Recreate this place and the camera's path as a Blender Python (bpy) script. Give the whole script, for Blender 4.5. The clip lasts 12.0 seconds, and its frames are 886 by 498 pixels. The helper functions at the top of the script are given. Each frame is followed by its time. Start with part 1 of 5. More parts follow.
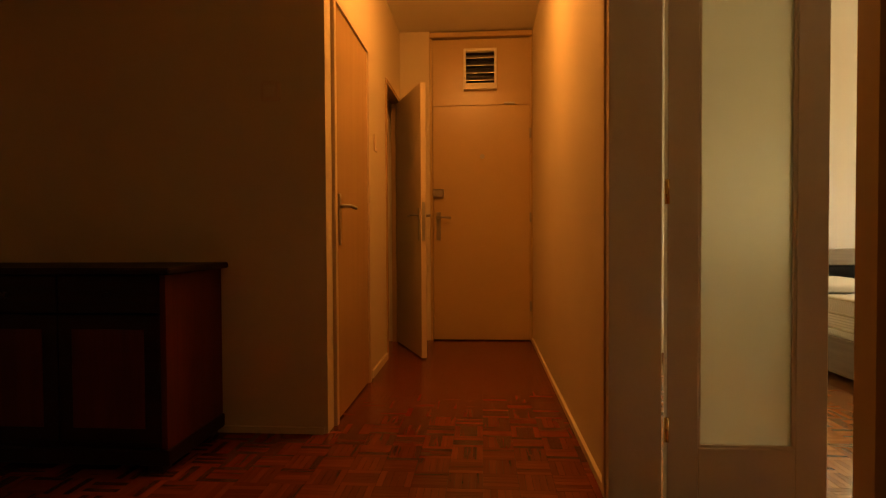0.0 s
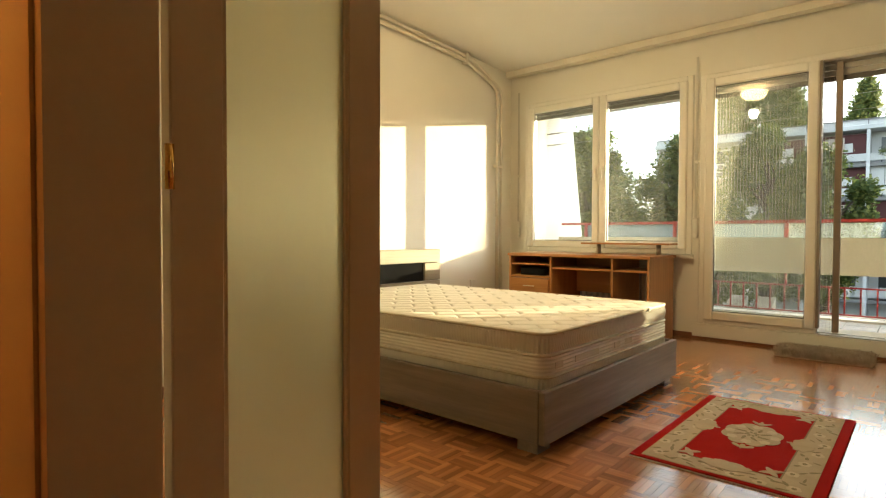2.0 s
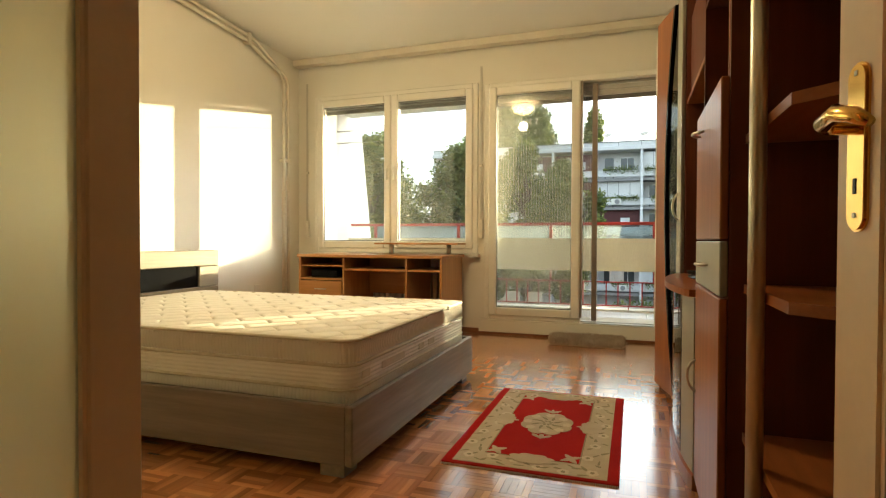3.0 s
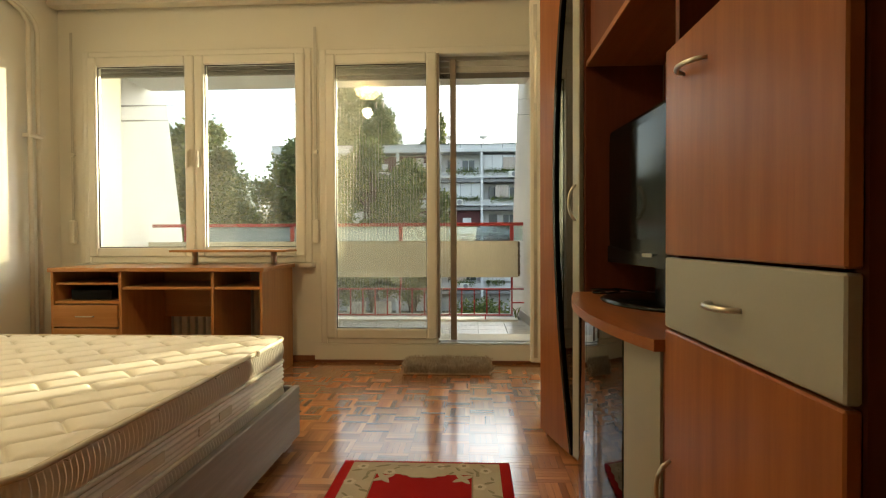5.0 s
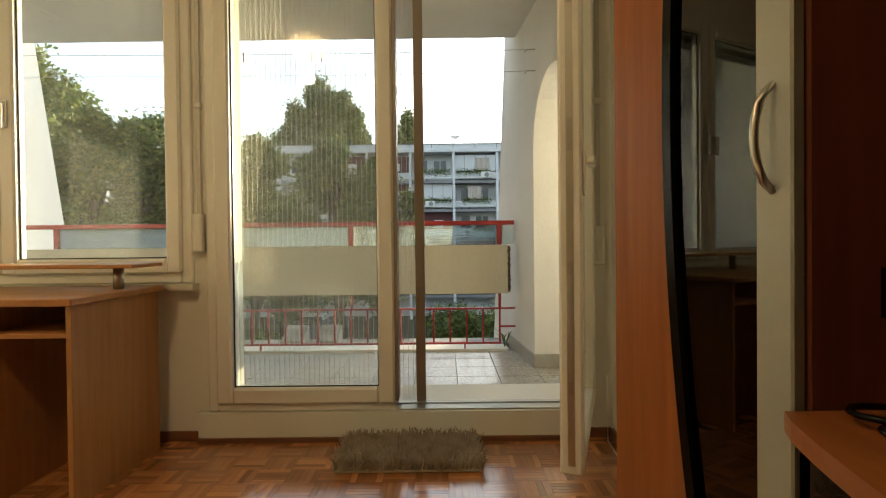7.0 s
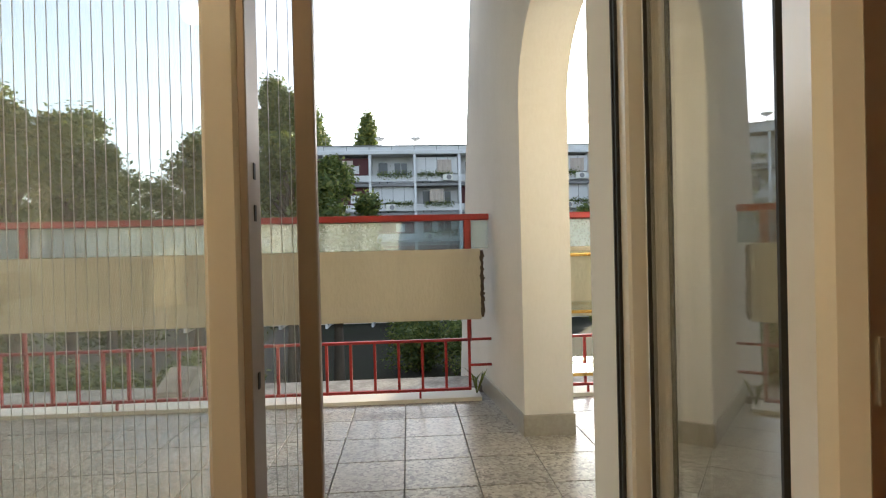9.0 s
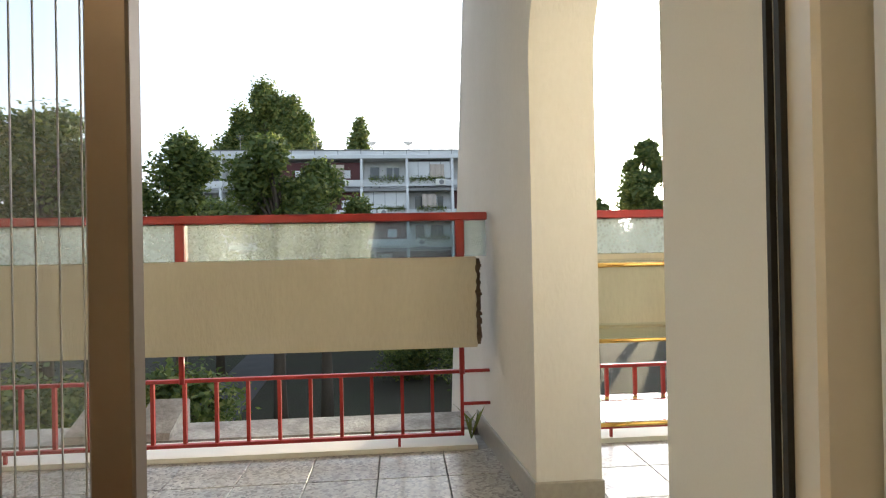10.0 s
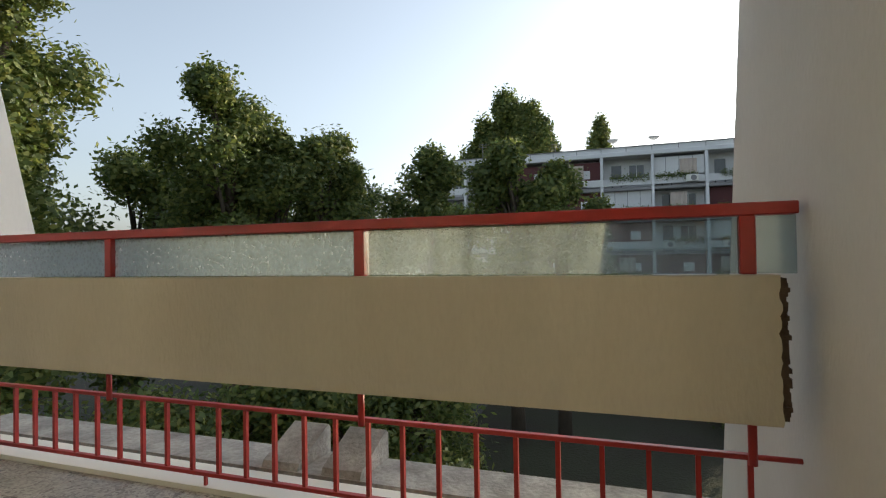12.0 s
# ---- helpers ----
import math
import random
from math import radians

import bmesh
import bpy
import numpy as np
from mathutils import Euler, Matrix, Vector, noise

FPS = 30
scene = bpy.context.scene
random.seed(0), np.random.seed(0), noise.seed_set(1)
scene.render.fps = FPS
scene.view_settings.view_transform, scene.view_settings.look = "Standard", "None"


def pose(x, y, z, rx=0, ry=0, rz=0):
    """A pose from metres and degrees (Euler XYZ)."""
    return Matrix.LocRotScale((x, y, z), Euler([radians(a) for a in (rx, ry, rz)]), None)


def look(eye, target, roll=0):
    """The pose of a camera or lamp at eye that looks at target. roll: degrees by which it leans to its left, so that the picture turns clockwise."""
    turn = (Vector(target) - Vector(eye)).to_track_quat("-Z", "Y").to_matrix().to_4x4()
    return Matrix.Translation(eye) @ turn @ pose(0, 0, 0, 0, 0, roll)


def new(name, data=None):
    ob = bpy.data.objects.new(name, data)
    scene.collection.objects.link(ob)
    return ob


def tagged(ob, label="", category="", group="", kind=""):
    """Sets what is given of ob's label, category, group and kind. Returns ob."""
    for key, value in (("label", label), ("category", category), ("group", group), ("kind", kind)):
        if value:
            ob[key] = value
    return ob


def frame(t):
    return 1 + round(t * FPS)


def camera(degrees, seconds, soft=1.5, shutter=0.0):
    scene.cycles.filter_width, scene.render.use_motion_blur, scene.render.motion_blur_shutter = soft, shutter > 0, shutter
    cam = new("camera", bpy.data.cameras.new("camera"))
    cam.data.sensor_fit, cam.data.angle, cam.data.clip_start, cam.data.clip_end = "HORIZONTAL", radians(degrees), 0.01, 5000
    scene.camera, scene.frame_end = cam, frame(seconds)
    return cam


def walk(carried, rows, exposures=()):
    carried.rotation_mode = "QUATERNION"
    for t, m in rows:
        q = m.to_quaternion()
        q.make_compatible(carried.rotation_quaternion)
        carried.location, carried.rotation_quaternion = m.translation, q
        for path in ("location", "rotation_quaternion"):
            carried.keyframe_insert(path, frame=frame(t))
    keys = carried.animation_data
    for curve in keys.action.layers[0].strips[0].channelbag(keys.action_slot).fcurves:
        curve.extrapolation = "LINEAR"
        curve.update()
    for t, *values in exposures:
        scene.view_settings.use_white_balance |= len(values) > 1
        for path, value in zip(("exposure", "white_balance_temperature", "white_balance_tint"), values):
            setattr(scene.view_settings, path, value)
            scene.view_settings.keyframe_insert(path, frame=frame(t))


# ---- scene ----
cam = camera(77.8, 12.0, 1.15)
PATH = [
    (0, (0.746, 0.468, 0.886), (0.602, 2.462, 0.843), -0.3),
    (0.5, (0.703, 0.684, 0.882), (1.016, 2.659, 0.838), -0.4),
    (1, (0.755, 0.928, 0.883), (1.376, 2.829, 0.839), -0.3),
    (1.5, (0.861, 1.128, 0.878), (1.823, 2.881, 0.836), -0.3),
    (2, (0.933, 1.294, 0.909), (2.434, 2.616, 0.860), 0.2),
    (2.5, (1.006, 1.411, 0.889), (2.758, 2.375, 0.850), 0.2),
    (3, (1.117, 1.497, 0.875), (3.007, 2.150, 0.842), 0.2),
    (3.5, (1.261, 1.562, 0.889), (3.219, 1.970, 0.858), -0.0),
    (5.5, (2.401, 1.724, 0.919), (4.399, 1.814, 0.884), -0.2),
    (6, (2.760, 1.759, 0.928), (4.758, 1.832, 0.892), -0.2),
    (6.5, (3.144, 1.750, 0.898), (5.144, 1.776, 0.865), -0.4),
    (7, (3.548, 1.704, 0.924), (5.548, 1.709, 0.899), -0.6),
    (9, (4.931, 1.596, 0.918), (6.927, 1.467, 0.907), -1.3),
    (9.5, (5.306, 1.552, 0.919), (7.302, 1.415, 0.922), -1.1),
    (10, (5.601, 1.521, 0.923), (7.595, 1.365, 0.932), -1.1),
    (10.5, (5.852, 1.477, 0.929), (7.849, 1.362, 0.947), -1.2),
    (11, (6.025, 1.465, 0.930), (8.024, 1.469, 0.955), -1.2),
    (11.5, (6.225, 1.489, 0.957), (8.214, 1.697, 0.984), -1.1),
    (12, (6.329, 1.522, 0.955), (8.205, 2.211, 0.990), -0.9),
]
EXPO = [(0.0, 2.35, 7000, 9), (1.0, 2.45, 6400, 4), (2.5, 2.65, 5950, 2), (5.5, 2.15, 5950, 2), (6.5, 2.0, 5900, 3), (7.2, 1.98, 5900, 4), (9.0, 1.95, 5650, 9), (10.0, 1.95, 5650, 9), (11.0, 1.58, 5700, 9), (12.0, 1.12, 5750, 8)]
walk(cam, [(t, look(eye, target, roll)) for t, eye, target, roll in PATH], EXPO)

# ---- world, sun and lamps ----
SUN_AZ, SUN_EL = -29.5, 8.6          # degrees from +x towards +y, and above the horizon
world = bpy.data.worlds.new("world")
scene.world = world
world.use_nodes = True
wn = world.node_tree.nodes
sky = wn.new("ShaderNodeTexSky")
sky.sky_type = "NISHITA"
sky.sun_disc = False
sky.sun_elevation = radians(SUN_EL)
sky.sun_rotation = radians(90 - SUN_AZ)
sky.dust_density = 3.0
wn["Background"].inputs["Strength"].default_value = 0.15
haze = wn.new("ShaderNodeHueSaturation")          # hazy evening air
haze.inputs["Saturation"].default_value = 0.4
haze.inputs["Value"].default_value = 1.05
world.node_tree.links.new(sky.outputs["Color"], haze.inputs["Color"])
world.node_tree.links.new(haze.outputs["Color"], wn["Background"].inputs["Color"])

sun = new("sun", bpy.data.lights.new("sun", "SUN"))
sun.data.energy = 2.1
sun.data.angle = radians(0.5)
sun.data.color = (1.0, 0.79, 0.44)
sun_dir = Vector((math.cos(radians(SUN_AZ)) * math.cos(radians(SUN_EL)), math.sin(radians(SUN_AZ)) * math.cos(radians(SUN_EL)), math.sin(radians(SUN_EL))))
sun.matrix_world = look(sun_dir * 30, (0, 0, 0))


def bulb(name, place, watts, colour, radius):
    ob = new(name, bpy.data.lights.new(name, "POINT"))
    ob.data.energy, ob.data.color, ob.data.shadow_soft_size = watts, colour, radius
    ob.location = place
    return ob


HALL_LAMP = (0.62, 3.35, 2.50)
ROOM_LAMP = (3.80, 2.90, 2.50)
bulb("hall_bulb", (HALL_LAMP[0], HALL_LAMP[1], 2.40), 0.29, (1.0, 0.245, 0.028), 0.06)
bulb("room_bulb", (ROOM_LAMP[0], ROOM_LAMP[1], 2.40), 2.5, (1.0, 0.80, 0.50), 0.06)

# ---- building helpers ----
ORIGIN = {}


def thing(name, label, category, at=(0, 0, 0), turn=0, group="", kind="", local=False):
    """An Empty at the base of a thing; parts are given in world metres, or in its own if local."""
    ob = new(name)
    ob.empty_display_size = 0.1
    ob.matrix_basis = pose(at[0], at[1], at[2], 0, 0, turn)
    ORIGIN[ob.name] = Vector((0, 0, 0)) if local else Vector(at)
    return tagged(ob, label, category, group, kind)


def part(name, bm, material, parent=None, label="", smooth=False):
    """Links a bmesh as one mesh object under a thing or a part."""
    me = bpy.data.meshes.new(name)
    if parent is not None:
        o = ORIGIN[parent.name]
        if o.length > 0:
            bmesh.ops.translate(bm, verts=bm.verts, vec=-o)
    bm.normal_update()
    bm.to_mesh(me)
    bm.free()
    if smooth:
        me.polygons.foreach_set("use_smooth", [True] * len(me.polygons))
    me.materials.append(material)
    ob = new(name, me)
    if parent is not None:
        ob.parent = parent
        ORIGIN[ob.name] = ORIGIN[parent.name]
    if label:
        ob["label"] = label
    return ob


def add_box(bm, x0, x1, y0, y1, z0, z1, bevel=0.0, seg=1):
    vs = [bm.verts.new((x, y, z)) for x in (x0, x1) for y in (y0, y1) for z in (z0, z1)]
    fs = [bm.faces.new([vs[i] for i in q]) for q in ((0, 1, 3, 2), (4, 6, 7, 5), (0, 4, 5, 1), (2, 3, 7, 6), (0, 2, 6, 4), (1, 5, 7, 3))]
    if bevel > 0:
        es = {e for f in fs for e in f.edges}
        bmesh.ops.bevel(bm, geom=list(es), offset=bevel, segments=seg, affect="EDGES", profile=0.6)
    return bm


def box(name, x0, x1, y0, y1, z0, z1, material, parent=None, label="", bevel=0.0, seg=1):
    return part(name, add_box(bmesh.new(), x0, x1, y0, y1, z0, z1, bevel, seg), material, parent, label)


def add_prism(bm, outline, lo, hi, axis="z"):
    """An outline of two coordinates, drawn out along an axis."""
    def at(p, h):
        return {"z": (p[0], p[1], h), "y": (p[0], h, p[1]), "x": (h, p[0], p[1])}[axis]
    a = [bm.verts.new(at(p, lo)) for p in outline]
    b = [bm.verts.new(at(p, hi)) for p in outline]
    n = len(outline)
    bm.faces.new(a[::-1])
    bm.faces.new(b)
    for i in range(n):
        bm.faces.new((a[i], a[(i + 1) % n], b[(i + 1) % n], b[i]))
    bmesh.ops.recalc_face_normals(bm, faces=bm.faces)
    return bm


def add_tube(bm, points, radius, sides=10, caps=True):
    """A round bar along a line of points."""
    rings = []
    pts = [Vector(p) for p in points]
    for i, p in enumerate(pts):
        d = (pts[min(i + 1, len(pts) - 1)] - pts[max(i - 1, 0)]).normalized()
        u = d.cross(Vector((0, 0, 1)) if abs(d.z) < 0.9 else Vector((1, 0, 0))).normalized()
        v = d.cross(u)
        r = radius[i] if isinstance(radius, (list, tuple)) else radius
        rings.append([bm.verts.new(p + u * (r * math.cos(2 * math.pi * k / sides)) + v * (r * math.sin(2 * math.pi * k / sides))) for k in range(sides)])
    for a, b in zip(rings, rings[1:]):
        for k in range(sides):
            bm.faces.new((a[k], a[(k + 1) % sides], b[(k + 1) % sides], b[k]))
    if caps:
        bm.faces.new(rings[0][::-1])
        bm.faces.new(rings[-1])
    return bm


def tube(name, points, radius, material, parent=None, label="", sides=10):
    bm = add_tube(bmesh.new(), points, radius, sides)
    bmesh.ops.recalc_face_normals(bm, faces=bm.faces)
    return part(name, bm, material, parent, label, smooth=True)


def add_lathe(bm, profile, at, sides=24):
    """A turned shape: (radius, height) pairs round an upright axis at a place."""
    rings = []
    for r, h in profile:
        rings.append([bm.verts.new((at[0] + r * math.cos(2 * math.pi * k / sides), at[1] + r * math.sin(2 * math.pi * k / sides), at[2] + h)) for k in range(sides)])
    for a, b in zip(rings, rings[1:]):
        for k in range(sides):
            bm.faces.new((a[k], a[(k + 1) % sides], b[(k + 1) % sides], b[k]))
    bm.faces.new(rings[0][::-1])
    bm.faces.new(rings[-1])
    bmesh.ops.recalc_face_normals(bm, faces=bm.faces)
    return bm


# ---- materials ----
def material(name):
    m = bpy.data.materials.new(name)
    m.use_nodes = True
    return m, m.node_tree.nodes, m.node_tree.links, m.node_tree.nodes["Principled BSDF"]


def ramp(nodes, links, value, stops):
    r = nodes.new("ShaderNodeValToRGB")
    els = r.color_ramp.elements
    while len(els) < len(stops):
        els.new(0.5)
    for e, (p, c) in zip(els, stops):
        e.position, e.color = p, (*c, 1)
    links.new(value, r.inputs["Fac"])
    return r.outputs["Color"]


def noise_tex(nodes, links, vec, scale, detail=4.0, rough=0.55):
    n = nodes.new("ShaderNodeTexNoise")
    n.inputs["Scale"].default_value, n.inputs["Detail"].default_value, n.inputs["Roughness"].default_value = scale, detail, rough
    links.new(vec, n.inputs["Vector"])
    return n.outputs["Fac"]


def stretched(nodes, links, s):
    g = nodes.new("ShaderNodeNewGeometry")
    m = nodes.new("ShaderNodeMapping")
    m.inputs["Scale"].default_value = s
    links.new(g.outputs["Position"], m.inputs["Vector"])
    return m.outputs["Vector"]


def mixed(nodes, links, fac, a, b, mode="MIX"):
    m = nodes.new("ShaderNodeMix")
    m.data_type, m.blend_type = "RGBA", mode
    for sock, v in ((m.inputs[0], fac), (m.inputs[6], a), (m.inputs[7], b)):
        if isinstance(v, (int, float)):
            sock.default_value = v
        elif isinstance(v, tuple):
            sock.default_value = (*v, 1)
        else:
            links.new(v, sock)
    return m.outputs[2]


def bumped(nodes, links, bsdf, height, strength, dist=0.002):
    b = nodes.new("ShaderNodeBump")
    b.inputs["Strength"].default_value, b.inputs["Distance"].default_value = strength, dist
    links.new(height, b.inputs["Height"])
    links.new(b.outputs["Normal"], bsdf.inputs["Normal"])


def surface(name, base, dark, rough=0.6, big=1.5, fine=60.0, bump=0.15, metal=0.0, amount=0.5, stretch=(1, 1, 1), dist=0.002):
    """A plain surface with patches at a large scale, grain at a fine one and a fine relief."""
    m, n, l, p = material(name)
    v = stretched(n, l, stretch)
    a, b = noise_tex(n, l, v, big), noise_tex(n, l, v, fine, 3.0)
    c = mixed(n, l, ramp(n, l, a, ((0.35, (0, 0, 0)), (0.7, (amount,) * 3))), base, dark)
    c = mixed(n, l, ramp(n, l, b, ((0.35, (0, 0, 0)), (0.75, (amount * 0.5,) * 3))), c, dark)
    l.new(c, p.inputs["Base Color"])
    p.inputs["Roughness"].default_value, p.inputs["Metallic"].default_value = rough, metal
    bumped(n, l, p, b, bump, dist)
    return m


def wood(name, light, dark, along, rough=0.4, grain=1.0, bump=0.08, vary=0.0):
    """Wood or wood foil with grain along an axis."""
    m, n, l, p = material(name)
    s = [26.0 * grain] * 3
    s["xyz".index(along)] = 1.6 * grain
    v = stretched(n, l, s)
    a = noise_tex(n, l, v, 1.0, 6.0, 0.6)
    s2 = stretched(n, l, [x * 5 for x in s])
    b = noise_tex(n, l, s2, 1.0, 2.0)
    c = ramp(n, l, a, ((0.3, dark), (0.65, light)))
    c = mixed(n, l, ramp(n, l, b, ((0.4, (0, 0, 0)), (0.8, (0.35,) * 3))), c, dark)
    if vary:
        o = n.new("ShaderNodeObjectInfo")
        i = n.new("ShaderNodeNewGeometry")
        ad = n.new("ShaderNodeMath")
        ad.operation = "ADD"
        l.new(o.outputs["Random"], ad.inputs[0])
        l.new(i.outputs["Random Per Island"], ad.inputs[1])
        fr = n.new("ShaderNodeMath")
        fr.operation = "FRACT"
        l.new(ad.outputs[0], fr.inputs[0])
        c = mixed(n, l, vary, c, ramp(n, l, fr.outputs[0], ((0.0, (0.55, 0.45, 0.38)), (0.5, (0.95, 0.86, 0.76)), (1.0, (1.55, 1.4, 1.2)))), "MULTIPLY")
    l.new(c, p.inputs["Base Color"])
    p.inputs["Roughness"].default_value = rough
    bumped(n, l, p, a, bump, 0.001)
    return m


def pane_glass(name, tint=(0.97, 0.99, 0.98), rough=0.0, haze=0.0, gloss=0.05, streak=(1, 1, 0.6)):
    """A flat pane: clear with a Fresnel-driven gloss, and a little dust that catches light."""
    m, n, l, p = material(name)
    tr, gl, mx = n.new("ShaderNodeBsdfTransparent"), n.new("ShaderNodeBsdfGlossy"), n.new("ShaderNodeMixShader")
    tr.inputs["Color"].default_value = (*tint, 1)
    gl.inputs["Roughness"].default_value = rough
    lw, pw, ma = n.new("ShaderNodeLayerWeight"), n.new("ShaderNodeMath"), n.new("ShaderNodeMath")
    lw.inputs["Blend"].default_value = 0.5
    pw.operation, ma.operation = "POWER", "MULTIPLY_ADD"
    pw.inputs[1].default_value = 5.0
    ma.inputs[1].default_value, ma.inputs[2].default_value = 1 - gloss, gloss
    l.new(lw.outputs["Facing"], pw.inputs[0])
    l.new(pw.outputs[0], ma.inputs[0])
    l.new(ma.outputs[0], mx.inputs[0])
    l.new(tr.outputs[0], mx.inputs[1])
    l.new(gl.outputs[0], mx.inputs[2])
    out = mx.outputs[0]
    if haze:
        d, m2 = n.new("ShaderNodeBsdfTranslucent"), n.new("ShaderNodeMixShader")
        d.inputs["Color"].default_value = (0.9, 0.9, 0.86, 1)
        v = stretched(n, l, streak)
        r = ramp(n, l, noise_tex(n, l, v, 5.0, 5.0), ((0.3, (haze * 0.5,) * 3), (0.75, (min(0.95, haze * 1.6),) * 3)))
        l.new(r, m2.inputs[0])
        l.new(out, m2.inputs[1])
        l.new(d.outputs[0], m2.inputs[2])
        out = m2.outputs[0]
    l.new(out, n["Material Output"].inputs["Surface"])
    return m


def frosted(name, colour, scale, see=0.0, blur=0.0):
    """Obscure glass: lets light through without a view, with a rolled relief."""
    m, n, l, p = material(name)
    p.inputs["Base Color"].default_value = (*[c * 0.5 for c in colour], 1)
    p.inputs["Roughness"].default_value = 0.3
    bumped(n, l, p, noise_tex(n, l, stretched(n, l, (1, 1, 1)), scale, 2.0), 0.5, 0.003)
    tl, mx = n.new("ShaderNodeBsdfTranslucent"), n.new("ShaderNodeMixShader")
    tl.inputs["Color"].default_value = (*colour, 1)
    mx.inputs[0].default_value = 0.78
    l.new(p.outputs[0], mx.inputs[1])
    l.new(tl.outputs[0], mx.inputs[2])
    if blur:
        rf, m3 = n.new("ShaderNodeBsdfRefraction"), n.new("ShaderNodeMixShader")
        rf.inputs["Color"].default_value, rf.inputs["Roughness"].default_value, rf.inputs["IOR"].default_value = (*[c ** 0.5 for c in colour], 1), blur, 1.45
        m3.inputs[0].default_value = 0.5
        l.new(mx.outputs[0], m3.inputs[1])
        l.new(rf.outputs[0], m3.inputs[2])
        mx = m3
    if see:
        tr, m2 = n.new("ShaderNodeBsdfTransparent"), n.new("ShaderNodeMixShader")
        cell = n.new("ShaderNodeTexVoronoi")
        cell.inputs["Scale"].default_value = scale * 0.9
        l.new(stretched(n, l, (1, 1, 1)), cell.inputs["Vector"])
        l.new(ramp(n, l, cell.outputs["Distance"], ((0.1, (see * 1.5,) * 3), (0.6, (see * 0.35,) * 3))), m2.inputs[0])
        l.new(mx.outputs[0], m2.inputs[1])
        l.new(tr.outputs[0], m2.inputs[2])
        mx = m2
    l.new(mx.outputs[0], n["Material Output"].inputs["Surface"])
    return m


M_WALL = surface("wall_paint", (0.80, 0.78, 0.70), (0.70, 0.67, 0.58), 0.85, 0.8, 220, 0.12, amount=0.35)
M_HALLWALL = surface("hall_paint", (0.74, 0.66, 0.50), (0.62, 0.54, 0.38), 0.7, 0.9, 160, 0.15, amount=0.4)
M_CEIL = surface("ceiling_paint", (0.82, 0.80, 0.74), (0.74, 0.72, 0.64), 0.9, 0.7, 180, 0.1, amount=0.3)
M_PLASTER = surface("outer_plaster", (0.74, 0.71, 0.66), (0.60, 0.57, 0.51), 0.9, 2.2, 70, 0.5, amount=0.45, stretch=(1, 1, 0.45), dist=0.004)
M_PANEL = surface("parapet_concrete", (0.56, 0.51, 0.40), (0.43, 0.385, 0.295), 0.88, 2.5, 75, 0.7, amount=0.6, stretch=(1, 1, 0.35), dist=0.004)
M_OLDCONC = surface("old_concrete", (0.46, 0.44, 0.40), (0.16, 0.15, 0.13), 0.95, 5.0, 40, 0.9, amount=0.8, dist=0.008)
M_PVC = surface("white_pvc", (0.82, 0.80, 0.73), (0.74, 0.71, 0.62), 0.32, 3.0, 90, 0.03, amount=0.3)
M_DOORPAINT = surface("gloss_door_paint", (0.70, 0.58, 0.42), (0.60, 0.48, 0.33), 0.34, 2.5, 70, 0.08, amount=0.4)
M_ENTRY = surface("entry_door_paint", (0.60, 0.44, 0.23), (0.50, 0.35, 0.17), 0.3, 1.8, 60, 0.06, amount=0.35)
M_FLUSHDOOR = wood("flush_door_veneer", (0.52, 0.36, 0.20), (0.47, 0.32, 0.17), "z", 0.25, 0.6)
M_CHERRY = wood("cherry_foil", (0.33, 0.115, 0.034), (0.22, 0.070, 0.020), "z", 0.33, 0.9)
M_CHERRYX = wood("cherry_foil_long", (0.33, 0.115, 0.034), (0.22, 0.070, 0.020), "x", 0.3, 0.9)
# cherry foil again, with the shade of niches and inner faces in its colour
M_CHERRYSHADE = wood("cherry_foil_shaded", (0.135, 0.034, 0.012), (0.09, 0.023, 0.008), "z", 0.5, 0.9)
M_DESK = wood("beech_foil", (0.48, 0.235, 0.080), (0.37, 0.165, 0.050), "y", 0.35, 0.9)
M_DESKZ = wood("beech_foil_upright", (0.48, 0.235, 0.080), (0.37, 0.165, 0.050), "z", 0.35, 0.9)
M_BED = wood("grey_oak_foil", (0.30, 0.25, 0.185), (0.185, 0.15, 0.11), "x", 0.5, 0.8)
# same oak foil in a darker tone, for side rails and slat base
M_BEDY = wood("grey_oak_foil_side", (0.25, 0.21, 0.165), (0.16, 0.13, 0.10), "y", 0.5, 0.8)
M_BEDHEAD = wood("pale_oak_foil", (0.32, 0.27, 0.19), (0.21, 0.17, 0.115), "x", 0.5, 0.9)
M_PARQUET = wood("parquet_oak_x", (0.48, 0.22, 0.082), (0.34, 0.142, 0.048), "x", 0.17, 1.0, 0.05, vary=0.75)
M_PARQUETY = wood("parquet_oak_y", (0.48, 0.22, 0.082), (0.34, 0.142, 0.048), "y", 0.17, 1.0, 0.05, vary=0.75)
# hall parquet: the dim reddish lamp light is put into the wood colour
M_HALLPARQ = wood("hall_parquet_dim_red_x", (0.19, 0.046, 0.020), (0.12, 0.028, 0.012), "x", 0.24, 1.0, 0.05, vary=0.55)
M_HALLPARQY = wood("hall_parquet_dim_red_y", (0.19, 0.046, 0.020), (0.12, 0.028, 0.012), "y", 0.24, 1.0, 0.05, vary=0.55)
M_JOINT = surface("parquet_joint", (0.06, 0.028, 0.012), (0.03, 0.014, 0.006), 0.8, 3.0, 90, 0.1)
M_BASE = wood("skirting_wood", (0.22, 0.085, 0.035), (0.13, 0.05, 0.02), "y", 0.4)
M_DARKWOOD = wood("dark_stained_wood", (0.022, 0.009, 0.006), (0.010, 0.005, 0.004), "x", 0.5)
M_REDWOOD = wood("red_stained_wood", (0.11, 0.018, 0.010), (0.07, 0.011, 0.007), "z", 0.45)
